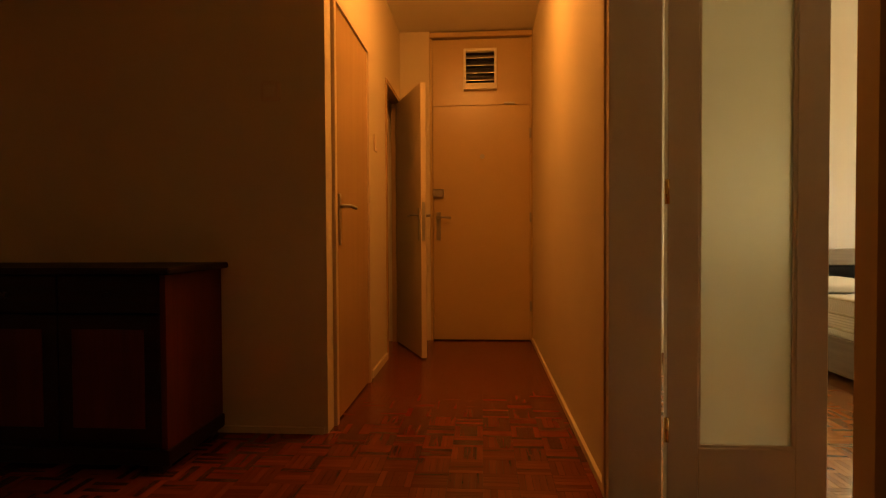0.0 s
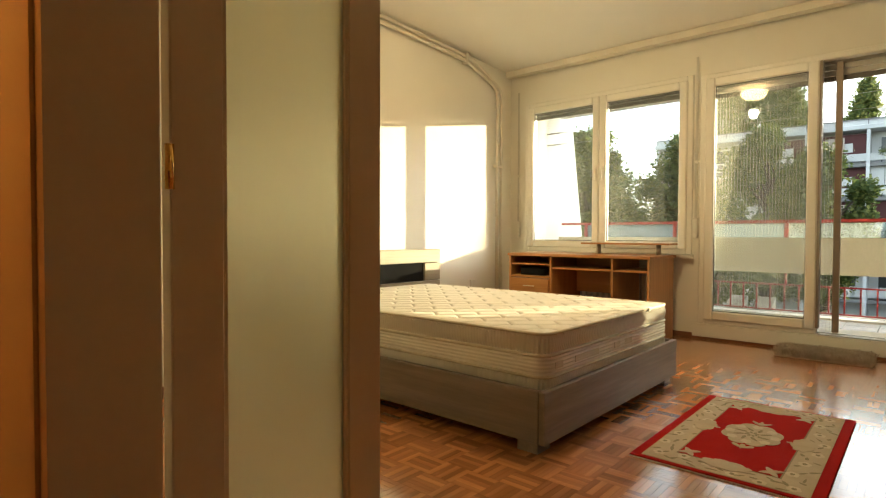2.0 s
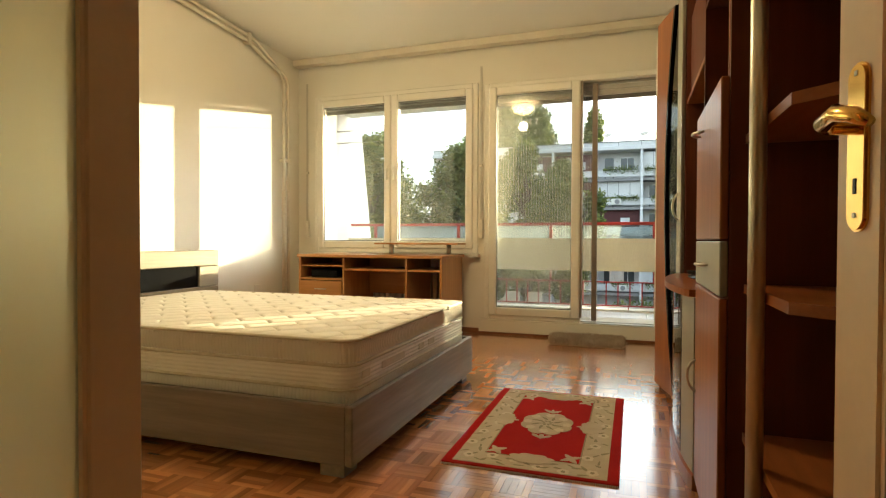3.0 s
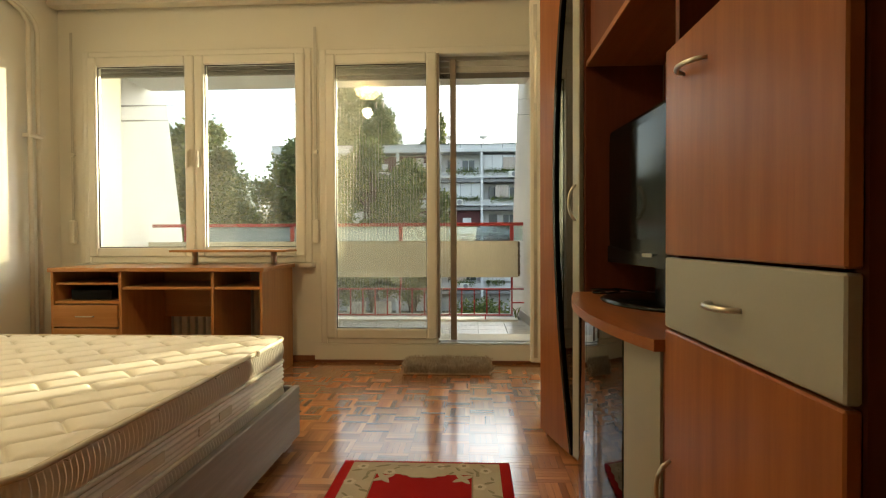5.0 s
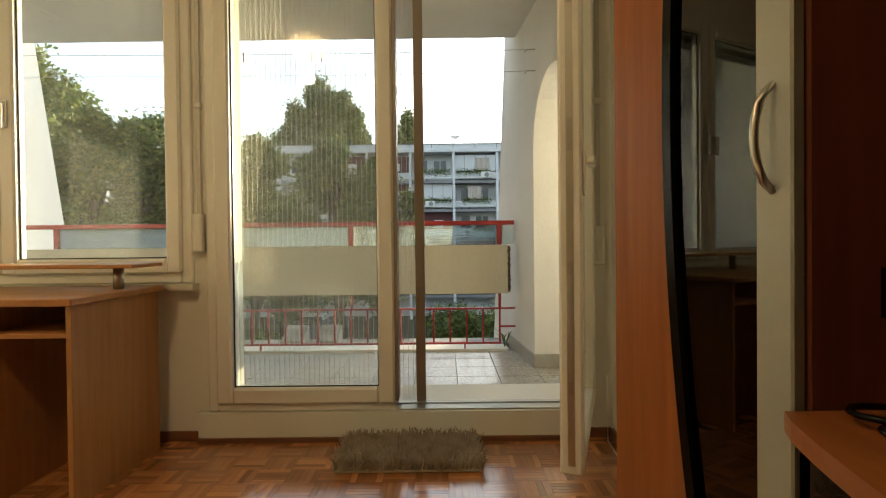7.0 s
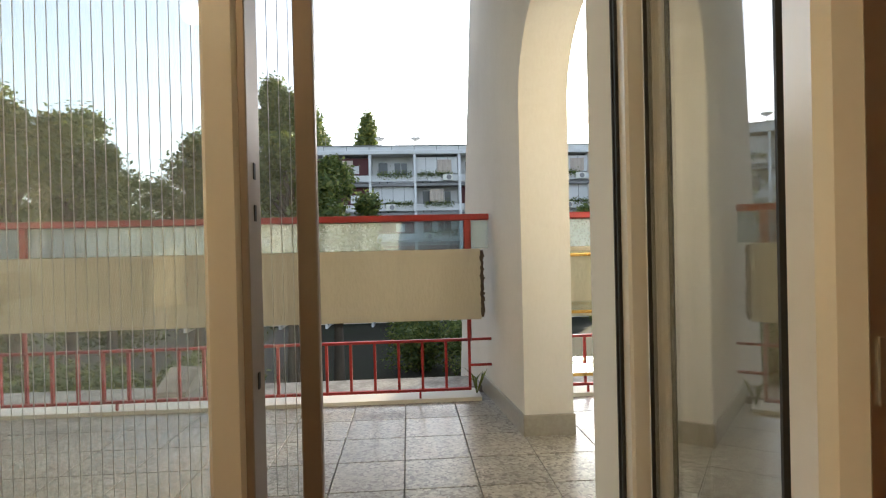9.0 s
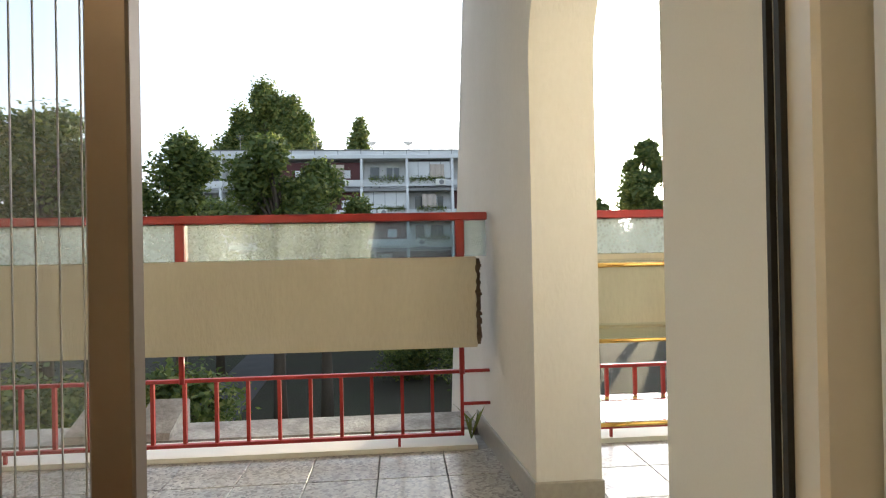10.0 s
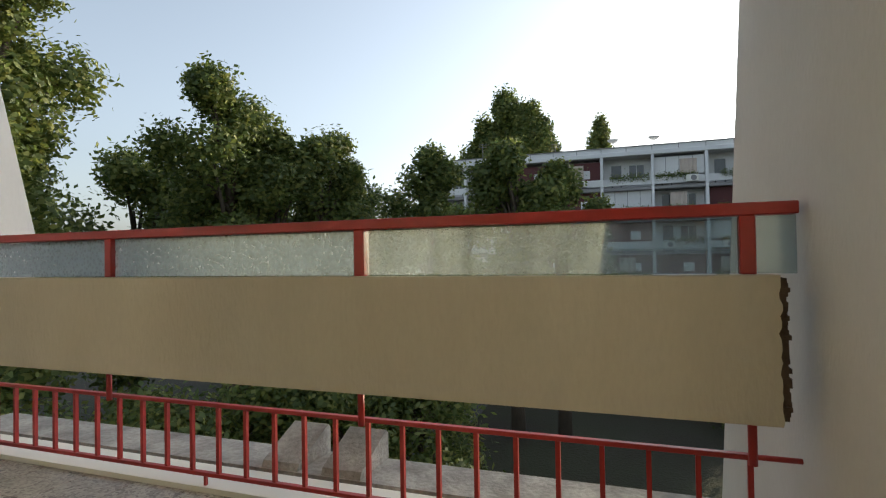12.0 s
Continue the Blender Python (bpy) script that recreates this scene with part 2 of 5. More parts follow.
M_BRASS = surface("polished_brass", (0.86, 0.56, 0.16), (0.70, 0.42, 0.10), 0.14, 6, 90, 0.02, 1.0, 0.3)
M_STEEL = surface("worn_steel", (0.52, 0.50, 0.46), (0.34, 0.32, 0.29), 0.35, 6, 90, 0.05, 1.0, 0.4)
M_ALU = surface("brushed_aluminium", (0.60, 0.58, 0.52), (0.48, 0.46, 0.40), 0.36, 4, 200, 0.05, 1.0, 0.3, stretch=(1, 1, 0.08))
M_ALUFOIL = surface("grey_metallic_foil", (0.38, 0.38, 0.33), (0.32, 0.32, 0.27), 0.4, 3, 160, 0.03, 0.25, 0.3)
M_BLACK = surface("black_plastic", (0.004, 0.004, 0.004), (0.006, 0.006, 0.006), 0.18, 6, 120, 0.02)
M_SCREEN = surface("screen_glass", (0.004, 0.004, 0.004), (0.003, 0.003, 0.003), 0.09, 3, 40, 0.0)
M_RUBBER = surface("black_rubber", (0.02, 0.02, 0.018), (0.035, 0.035, 0.03), 0.7, 8, 120, 0.1)
M_BRONZE = surface("dull_bronze_aluminium", (0.30, 0.25, 0.20), (0.24, 0.19, 0.15), 0.42, 4, 120, 0.05, 0.4, 0.3)
M_SHUTTER = surface("shutter_slat", (0.60, 0.58, 0.52), (0.48, 0.46, 0.40), 0.5, 4, 90, 0.05)
M_SHUTTERD = surface("dark_shutter_slat", (0.16, 0.15, 0.13), (0.11, 0.10, 0.09), 0.5, 4, 90, 0.05)
M_RED = surface("red_enamel", (0.40, 0.028, 0.022), (0.24, 0.02, 0.016), 0.42, 7, 60, 0.25, amount=0.6)
M_GLASS = pane_glass("window_glass", haze=0.012)
M_CLEAR = pane_glass("clear_glass", (0.93, 0.98, 0.95))
M_DARKGLASS = pane_glass("smoked_glass", (0.13, 0.075, 0.045), gloss=0.08)
M_FROST = frosted("frosted_door_glass", (0.84, 0.85, 0.72), 14.0, 0.0, 0.42)
M_WIRED = frosted("patterned_balcony_glass", (0.30, 0.34, 0.35), 70.0, 0.46)
M_OLDGLASS = pane_glass("stained_balcony_glass", (0.64, 0.72, 0.73), 0.08, 0.11, 0.06, (1, 2.6, 0.5))
M_WHITEPLAST = surface("white_plastic", (0.80, 0.78, 0.70), (0.72, 0.69, 0.60), 0.4, 8, 120, 0.03)
M_PIPE = surface("painted_pipe", (0.74, 0.70, 0.60), (0.62, 0.57, 0.46), 0.45, 5, 60, 0.08)
M_SOIL = surface("lawn_soil", (0.030, 0.034, 0.010), (0.030, 0.021, 0.011), 0.95, 0.30, 9, 0.9, amount=0.9, dist=0.06)
M_ASPHALT = surface("path_asphalt", (0.085, 0.08, 0.075), (0.05, 0.048, 0.045), 0.95, 0.8, 30, 0.5, dist=0.01)
for m in (M_PARQUET, M_PARQUETY):                 # lacquer
    b = m.node_tree.nodes["Principled BSDF"]
    b.inputs["Coat Weight"].default_value = 0.75
    b.inputs["Coat Roughness"].default_value = 0.16
for m, level in ((M_BLACK, 0.18), (M_SCREEN, 0.25), (M_CHERRY, 0.25), (M_CHERRYX, 0.3), (M_DESK, 0.3), (M_DESKZ, 0.3), (M_DARKWOOD, 0.25), (M_REDWOOD, 0.3), (M_CHERRYSHADE, 0.3)):
    m.node_tree.nodes["Principled BSDF"].inputs["Specular IOR Level"].default_value = level


# ---- the setting: hall and bedroom ----
HALL_H, ROOM_H = 2.63, 2.72
XW = 6.13                     # inner face of the window wall
XO = 6.57                     # its outer face
YL, YR = 4.95, 0.92           # bedroom side walls
DECK = 0.01                   # balcony floor


def boxes(name, mat, *bs, label=""):
    bm = bmesh.new()
    for b in bs:
        add_box(bm, *b)
    return tagged(part(name, bm, mat), label, "", "", "structure")


boxes("floor_hall", M_JOINT, (-2.35, 1.17, -1.35, 5.30, -0.12, -0.004), label="dark base under the hall parquet")
boxes("floor_bedroom", M_JOINT, (1.17, 6.13, YR - 0.12, YL + 0.12, -0.12, -0.004), label="dark base under the bedroom parquet")
boxes("ceiling_hall", M_CEIL, (-2.35, 1.17, -1.35, 5.30, HALL_H, HALL_H + 0.12), label="painted hall ceiling with a warm glow")
boxes("ceiling_bedroom", M_CEIL, (1.32, XW, YR - 0.12, YL + 0.12, ROOM_H, ROOM_H + 0.12), label="white painted bedroom ceiling")
# wall between hall and bedroom, with the double-door opening
boxes("wall_partition", M_HALLWALL, (1.17, 1.32, -1.35, 1.07, 0, 2.84), (1.17, 1.32, 2.33, 5.30, 0, 2.84), (1.17, 1.32, 1.07, 2.33, 2.10, 2.84), label="cream painted partition with a double-door opening")
boxes("wall_entry", M_HALLWALL, (-0.10, 0.30, 5.145, 5.30, 0, HALL_H), (0.30, 1.17, 5.205, 5.30, 0, HALL_H), label="cream hall wall round the entry door")
boxes("wall_corridor", M_HALLWALL, (-0.10, 0.046, 2.89, 2.99, 0, HALL_H), (-0.10, 0.046, 3.80, 4.42, 0, HALL_H), (-0.10, 0.046, 5.10, 5.145, 0, HALL_H),
      (-0.10, 0.046, 2.99, 3.80, 2.04, HALL_H), (-0.10, 0.046, 4.42, 5.10, 2.04, HALL_H), label="cream corridor wall with two door openings")
boxes("wall_hall_north", M_HALLWALL, (-2.35, -0.10, 2.89, 3.00, 0, HALL_H), label="plain beige hall wall behind the sideboard")
boxes("wall_hall_west", M_HALLWALL, (-2.35, -2.20, -1.35, 2.89, 0, HALL_H), label="plain beige hall wall")
boxes("wall_hall_south", M_HALLWALL, (-2.20, 1.17, -1.35, -1.20, 0, HALL_H), label="plain beige hall wall")
boxes("wall_bathroom", M_HALLWALL, (-1.10, -1.00, 3.00, 5.30, 0, HALL_H), (-1.00, -0.10, 5.20, 5.30, 0, HALL_H), label="plain wall of the room behind the ajar door")
boxes("ceiling_bathroom", M_CEIL, (-1.0, -0.10, 3.0, 5.2, HALL_H - 0.004, HALL_H - 0.001))


def wall_y(x):
    """The bed wall runs a little askew."""
    return 4.85 - 0.08 * (XW - x)


tagged(part("wall_north", add_prism(bmesh.new(), [(1.32, wall_y(1.32)), (XW, wall_y(XW)), (XW, 5.07), (1.32, 5.07)], 0, ROOM_H), M_WALL), "white painted wall behind the bed with sunlight on it", "", "", "structure")
boxes("wall_south", M_WALL, (1.32, XW, YR - 0.12, YR, 0, ROOM_H), label="white painted wall behind the wall unit")
boxes("wall_window", M_WALL,
      (XW, XO, -4.0, 1.04, -6.0, 3.05), (XW, XO, 1.04, 2.817, -6.0, 0.138), (XW, XO, 1.04, 2.817, 2.33, 3.05),
      (XW, XO, 2.817, 2.88, -6.0, 3.05), (XW, XO, 2.88, 4.646, -6.0, 0.745), (XW, XO, 2.88, 4.646, 2.35, 3.05), (XW, XO, 4.646, 9.0, -6.0, 3.05),
      label="white outer wall with a window and a balcony door")
# raised sill step under the balcony door
boxes("trim_door_plinth", M_WALL, (6.095, 6.128, 1.06, 2.86, 0.002, 0.136), label="white plinth under the balcony door")
boxes("window_sill", M_WHITEPLAST, (6.06, 6.128, 2.86, 4.67, 0.715, 0.743), label="white inner window sill board")
boxes("trim_ceiling_rail", M_PIPE, (5.98, 6.07, 0.93, 4.82, 2.655, 2.716), label="beige curtain rail board along the ceiling")

# skirting boards
boxes("baseboard_window", M_BASE, (6.114, 6.129, 2.862, 4.82, 0.001, 0.045), (6.08, 6.094, 1.06, 2.86, 0.001, 0.022), (6.114, 6.129, 0.93, 1.058, 0.001, 0.045), label="dark brown skirting strip")
boxes("baseboard_south", M_BASE, (1.33, 6.11, YR + 0.001, YR + 0.016, 0.001, 0.045), label="dark brown skirting strip")
tagged(part("baseboard_north", add_prism(bmesh.new(), [(1.33, wall_y(1.33) - 0.016), (6.11, wall_y(6.11) - 0.016), (6.11, wall_y(6.11) - 0.001), (1.33, wall_y(1.33) - 0.001)], 0.001, 0.045), M_BASE), "dark brown skirting strip", "", "", "structure")
boxes("baseboard_hall", M_HALLWALL, (1.154, 1.169, 2.38, 5.13, 0.001, 0.03), (-2.19, 0.03, 2.874, 2.889, 0.001, 0.03), (0.047, 0.060, 3.86, 4.40, 0.001, 0.05), label="painted skirting strip")


def ring(bm, x0, x1, y0, y1, z0, z1, w, bevel=0.006):
    """Four butted bars of a frame that stands in a wall facing x."""
    add_box(bm, x0, x1, y0, y0 + w, z0, z1, bevel)
    add_box(bm, x0, x1, y1 - w, y1, z0, z1, bevel)
    add_box(bm, x0, x1, y0 + w, y1 - w, z0, z0 + w, bevel)
    add_box(bm, x0, x1, y0 + w, y1 - w, z1 - w, z1, bevel)
    return bm


def no_shadow(ob):
    ob.visible_shadow = False
    return ob


# window over the desk
window = thing("window_1", "white two-sash plastic window over the desk, closed", "window", (6.10, 3.76, 0.745), kind="structure")
part("window_frame", ring(bmesh.new(), 6.11, 6.19, 2.88, 4.646, 0.745, 2.35, 0.05), M_PVC, window)
for a, b in ((2.924, 3.764), (3.768, 4.602)):
    s = part("sash", ring(bmesh.new(), 6.088, 6.165, a, b, 0.79, 2.306, 0.072, 0.010), M_PVC, window)
    no_shadow(box("pane", 6.122, 6.134, a + 0.074, b - 0.074, 0.864, 2.232, M_GLASS, s, "window pane"))
    part("gasket", ring(bmesh.new(), 6.116, 6.121, a + 0.0715, b - 0.0715, 0.8615, 2.2345, 0.006, 0), M_RUBBER, s)
for y in (3.728, 3.806):
    h = box("window_handle", 6.070, 6.088, y - 0.014, y + 0.014, 1.47, 1.60, M_WHITEPLAST, window, "white plastic window handle", 0.005)
    box("lever", 6.046, 6.069, y - 0.011, y + 0.011, 1.46, 1.585, M_WHITEPLAST, h, "", 0.005)
sh = thing("roller_shutter", "grey slatted roller shutter drawn almost up", "shutter", (6.26, 3.76, 2.18), group="roller shutters")
for k in range(5):
    box("slat", 6.245, 6.26, 2.89, 4.64, 2.19 + k * 0.045, 2.231 + k * 0.045, M_SHUTTERD, sh, "", 0.005)

# balcony door with a fixed half and an open leaf
bd = thing("door_1", "white plastic balcony door with one half fixed", "balcony door", (6.10, 2.0, 0.138), kind="structure")
bm = bmesh.new()
for y0, y1, z0, z1 in ((1.0405, 1.11, 0.1385, 2.33), (2.767, 2.817, 0.1385, 2.33), (1.11, 2.767, 2.28, 2.33), (1.936, 2.767, 0.1385, 0.186)):
    add_box(bm, 6.11, 6.19, y0, y1, z0, z1, 0.006)
part("door_frame", bm, M_PVC, bd)
ms = box("meeting_strip", 6.090, 6.186, 1.922, 1.9395, 0.188, 2.278, M_BRONZE, bd, "dull bronze seal strip on the fixed sash", 0.002)
for z in (0.62, 0.98, 1.07, 1.62):
    box("lock_keep", 6.128, 6.142, 1.9195, 1.9215, z, z + 0.035, M_RUBBER, ms)
fs = part("fixed_sash", ring(bmesh.new(), 6.088, 6.165, 1.94, 2.772, 0.176, 2.29, 0.076, 0.010), M_PVC, bd)
no_shadow(box("pane", 6.122, 6.134, 2.018, 2.694, 0.254, 2.212, M_GLASS, fs, "window pane"))
part("gasket", ring(bmesh.new(), 6.116, 6.121, 2.0155, 2.6965, 0.2515, 2.2145, 0.006, 0), M_RUBBER, fs)
box("threshold", 6.112, 6.188, 1.112, 1.921, 0.1385, 0.145, M_ALU, bd, "aluminium threshold strip", 0.003)
part("weather_seal", add_box(add_box(bmesh.new(), 6.15, 6.158, 1.1105, 1.118, 0.21, 2.278), 6.17, 6.176, 1.1105, 1.118, 0.21, 2.278), M_RUBBER, bd)
sh = thing("roller_shutter", "grey slatted roller shutter drawn almost up over the balcony door", "shutter", (6.26, 2.0, 2.14), group="roller shutters")
for k in range(5):
    box("slat", 6.245, 6.26, 1.07, 2.81, 2.135 + k * 0.045, 2.176 + k * 0.045, M_SHUTTER if k else M_SHUTTERD, sh, "", 0.005)

# open leaf, hinged at the south jamb and swung into the room
leaf = thing("balcony_door_leaf", "white plastic glazed door leaf standing open into the bedroom", "door leaf", (6.048, 1.021, 0.200), turn=162.4, local=True)


def leaf_ring(bm, x0, x1, y0, y1, z0, z1, w):
    add_box(bm, x0, x0 + 0.04, y0, y1, z0, z1, 0.008)
    add_box(bm, x1 - w, x1, y0, y1, z0, z1, 0.008)
    add_box(bm, x0 + 0.04, x1 - w, y0, y1, z0, z0 + w, 0.008)
    add_box(bm, x0 + 0.04, x1 - w, y0, y1, z1 - w, z1, 0.008)
    return bm


lf = part("leaf_frame", leaf_ring(bmesh.new(), 0.0, 0.870, -0.072, 0.0, 0.0, 2.085, 0.062), M_PVC, leaf)
no_shadow(box("pane", 0.041, 0.807, -0.066, -0.062, 0.064, 2.021, M_GLASS, leaf, "outer glass pane"))
no_shadow(box("pane", 0.041, 0.807, -0.044, -0.040, 0.064, 2.021, M_GLASS, leaf, "inner glass pane"))
for z in (0.25, 0.62, 1.0, 1.45, 1.85):
    box("lock_keep", 0.8702, 0.874, -0.044, -0.030, z, z + (0.10 if z == 1.0 else 0.04), M_STEEL, leaf, "steel locking plate")
box("edge_track", 0.8702, 0.8712, -0.048, -0.026, 0.03, 2.05, M_ALU, leaf, "dull metal locking track")
part("gasket", add_box(add_box(bmesh.new(), 0.0405, 0.046, -0.0735, -0.0662, 0.062, 2.023), 0.802, 0.8075, -0.0735, -0.0662, 0.062, 2.023), M_RUBBER, leaf, "black rubber gasket")
hb = box("handle_plate", 0.825, 0.855, 0.0002, 0.010, 0.86, 1.0, M_WHITEPLAST, leaf, "", 0.003)
box("lever", 0.745, 0.85, 0.0102, 0.04, 0.96, 0.985, M_WHITEPLAST, hb, "", 0.006)

# pleated insect screen outside the fixed half
ps = thing("insect_screen", "pleated grey insect screen drawn across the balcony door", "insect screen", (6.21, 2.2, 0.2))
m, n, l, p = material("screen_mesh")
tr, df, mx = n.new("ShaderNodeBsdfTransparent"), n.new("ShaderNodeBsdfTranslucent"), n.new("ShaderNodeMixShader")
df.inputs["Color"].default_value = (0.40, 0.37, 0.28, 1)
mx.inputs[0].default_value = 0.28
l.new(tr.outputs[0], mx.inputs[1])
l.new(df.outputs[0], mx.inputs[2])
l.new(mx.outputs[0], n["Material Output"].inputs["Surface"])
M_SCREENMESH = m
bm = bmesh.new()
thread = bmesh.new()
prev = None
for k in range(72):
    y = 1.848 + k * 0.0121
    x = 6.205 + (0.013 if k % 2 else 0.0)
    cur = (bm.verts.new((x, y, 0.155)), bm.verts.new((x, y, 2.27)))
    if prev:
        bm.faces.new((prev[0], cur[0], cur[1], prev[1]))
    prev = cur
    if k % 2:
        add_box(thread, x, x + 0.0018, y - 0.0007, y + 0.0007, 0.155, 2.27)
no_shadow(part("pleats", bm, M_SCREENMESH, ps))
part("pleat_threads", thread, M_SHUTTER, ps)["kind"] = "stuff"
box("pull_bar", 6.196, 6.226, 1.800, 1.846, 0.155, 2.27, M_BRONZE, ps, "dull bronze pull bar", 0.003)
box("lower_rail", 6.195, 6.23, 1.07, 2.76, 0.1385, 0.150, M_ALU, ps)

# belt winders of the shutters
for y, z in ((4.735, 0.98), (2.848, 0.98), (0.985, 0.90)):
    w = thing("shutter_belt_winder", "white plastic shutter belt winder on the wall", "belt winder", (6.10, y, z), group="shutter belt winders")
    box("case", 6.085, 6.127, y - 0.024, y + 0.024, z - 0.09, z + 0.09, M_WHITEPLAST, w, "", 0.012, 2)
    box("belt", 6.112, 6.115, y - 0.010, y + 0.010, z + 0.091, 2.50, M_SHUTTER, w, "grey woven belt")
    box("guide", 6.100, 6.127, y - 0.018, y + 0.018, 1.56, 1.585, M_WHITEPLAST, w, "", 0.004)

# heating pipes in the corner
for k, dx in enumerate((0.0, 0.085)):
    tube("heating_pipe", [(x, wall_y(x) - 0.045, z) for x, z in ((5.76 + dx, 0.0), (5.76 + dx, 2.40), (5.745 + dx, 2.455), (5.69 + dx, 2.50), (5.33 + dx, 2.59 + k * 0.04), (5.23 + dx, 2.62 + k * 0.045), (5.12, 2.63 + k * 0.045), (1.34, 2.645 + k * 0.045))],
         0.016, M_PIPE)
    tagged(bpy.data.objects["heating_pipe" if k == 0 else "heating_pipe.001"], "painted heating pipe bending from the corner to the ceiling", "pipe", "heating pipes")
cl = thing("pipe_clamp", "painted clamp holding the heating pipes", "clamp", (5.17, 4.73, 2.60))
box("band", 5.15, 5.19, 4.70, 4.772, 2.60, 2.705, M_PIPE, cl, "", 0.008)
cl = thing("pipe_clamp", "painted clamp on the upright heating pipes", "clamp", (5.80, 4.78, 1.65))
box("band", 5.735, 5.87, 4.755, 4.818, 1.64, 1.67, M_PIPE, cl, "", 0.006)

# ---- hall doors ----
jamb = boxes("door_2_frame", M_DOORPAINT, (1.156, 1.324, 2.290, 2.3295, 0.001, 2.10), (1.156, 1.324, 1.0705, 1.105, 0.001, 2.10), (1.156, 1.324, 1.105, 2.290, 2.06, 2.10), label="beige painted frame of the bedroom double door")
box("trim_hall_casing", 1.150, 1.169, 2.331, 2.372, 0.001, 2.14, M_DOORPAINT, None, "", 0.004)["kind"] = "structure"


def glazed_leaf(name, label, at, turn, width, side):
    """A painted door leaf with one tall frosted pane; side: on which face the stops lie."""
    t = thing(name, label, "door leaf", at, turn, local=True)
    bm = bmesh.new()
    w, a, b = 0.100, 0.19, 1.95
    add_box(bm, 0.0, w, 0, 0.04, 0.008, 2.05, 0.003)
    add_box(bm, width - w, width, 0, 0.04, 0.008, 2.05, 0.003)
    add_box(bm, w, width - w, 0, 0.04, 0.008, a, 0.003)
    add_box(bm, w, width - w, 0, 0.04, b, 2.05, 0.003)
    part("leaf_frame", bm, M_DOORPAINT, t)
    box("pane", w, width - w, 0.014, 0.024, a, b, M_FROST, t, "frosted glass pane")
    bm = bmesh.new()
    for x0, x1, z0, z1 in ((w, w + 0.008, a, b), (width - w - 0.008, width - w, a, b), (w + 0.008, width - w - 0.008, a, a + 0.008), (w + 0.008, width - w - 0.008, b - 0.008, b)):
        add_box(bm, x0, x1, 0.004, 0.0135, z0, z1)
        add_box(bm, x0, x1, 0.0245, 0.036, z0, z1)
    part("glazing_bead", bm, M_DOORPAINT, t)
    return t


# passive leaf stands at a right angle to the wall, the active one beside the shelves
passive = glazed_leaf("double_door_leaf", "beige painted door leaf with frosted glass, standing open", (1.350, 2.312, 0.0), 0.0, 0.505, 1)
for z in (0.25, 1.03, 1.8):
    tube("hinge", [(-0.004, -0.006, z - 0.04), (-0.004, -0.006, z + 0.04)], 0.008, M_BRASS, passive, "brass hinge")
active = glazed_leaf("double_door_leaf", "beige painted door leaf with frosted glass and brass handle, standing open", (1.338, 1.088, 0.0), 9.0, 0.68, -1)


def lever_handle(parent, x, z, mat, face, out, length, plate=0.215, to=-1):
    """A long plate with a curved lever and a key hole, on a door face (local y)."""
    s = 1 if out > 0 else -1
    bm = bmesh.new()
    outline = []
    for k in range(24):
        a = 2 * math.pi * k / 24
        outline.append((x + 0.022 * math.cos(a), z - plate * 0.12 + (plate / 2 - 0.022) * (1 if math.sin(a) > 0 else -1) + 0.022 * math.sin(a)))
    add_prism(bm, outline, *sorted((face, face + s * 0.006)), axis="y")
    bmesh.ops.bevel(bm, geom=[e for e in bm.edges if abs(e.verts[0].co.y - e.verts[1].co.y) < 1e-6 and abs(e.verts[0].co.y - (face + s * 0.006)) < 1e-6], offset=0.003, segments=2, affect="EDGES")
    pl = part("handle_plate", bm, mat, parent, "handle plate with rounded ends")
    y = face + s * 0.0065
    lev = [(x, y, z), (x, y + s * 0.030, z), (x + to * 0.012, y + s * 0.042, z + 0.002), (x + to * 0.05, y + s * 0.045, z + 0.008), (x + to * length * 0.8, y + s * 0.043, z - 0.002), (x + to * length, y + s * 0.038, z - 0.014)]
    tube("lever", lev, [0.010, 0.010, 0.011, 0.011, 0.010, 0.006], mat, pl, "curved lever", 12)
    box("key_hole", x - 0.003, x + 0.003, *sorted((face + s * 0.0062, face + s * 0.0070)), z - 0.085, z - 0.065, M_BLACK, pl)
    for dz in (0.065, -0.115):
        box("screw", x - 0.003, x + 0.003, *sorted((face + s * 0.0062, face + s * 0.0072)), z + dz, z + dz + 0.006, M_STEEL, pl)
    return pl


lever_handle(active, 0.625, 1.02, M_BRASS, 0.0401, 1, 0.105, 0.215)

# entry door with its vent panel
entry = thing("door_3", "cream painted flush entry door, closed", "door", (0.745, 5.19, 0.0), kind="structure")
box("leaf", 0.325, 1.150, 5.150, 5.195, 0.008, 2.0, M_ENTRY, entry, "", 0.004)
box("frame_post", 0.302, 0.322, 5.150, 5.204, 0.0, HALL_H - 0.06, M_ENTRY, entry)
box("frame_post", 1.152, 1.168, 5.150, 5.204, 0.0, HALL_H - 0.06, M_ENTRY, entry)
box("transom_panel", 0.324, 1.150, 5.166, 5.204, 2.006, HALL_H - 0.07, M_ENTRY, entry)
box("cornice", 0.302, 1.168, 5.135, 5.204, HALL_H - 0.055, HALL_H - 0.012, M_ENTRY, entry, "", 0.006)
eh = box("handle_plate", 0.355, 0.39, 5.142, 5.1498, 0.86, 1.10, M_STEEL, entry, "", 0.003)
tube("lever", [(0.372, 5.14, 1.055), (0.372, 5.10, 1.055), (0.39, 5.092, 1.055), (0.48, 5.092, 1.05)], 0.009, M_STEEL, eh)
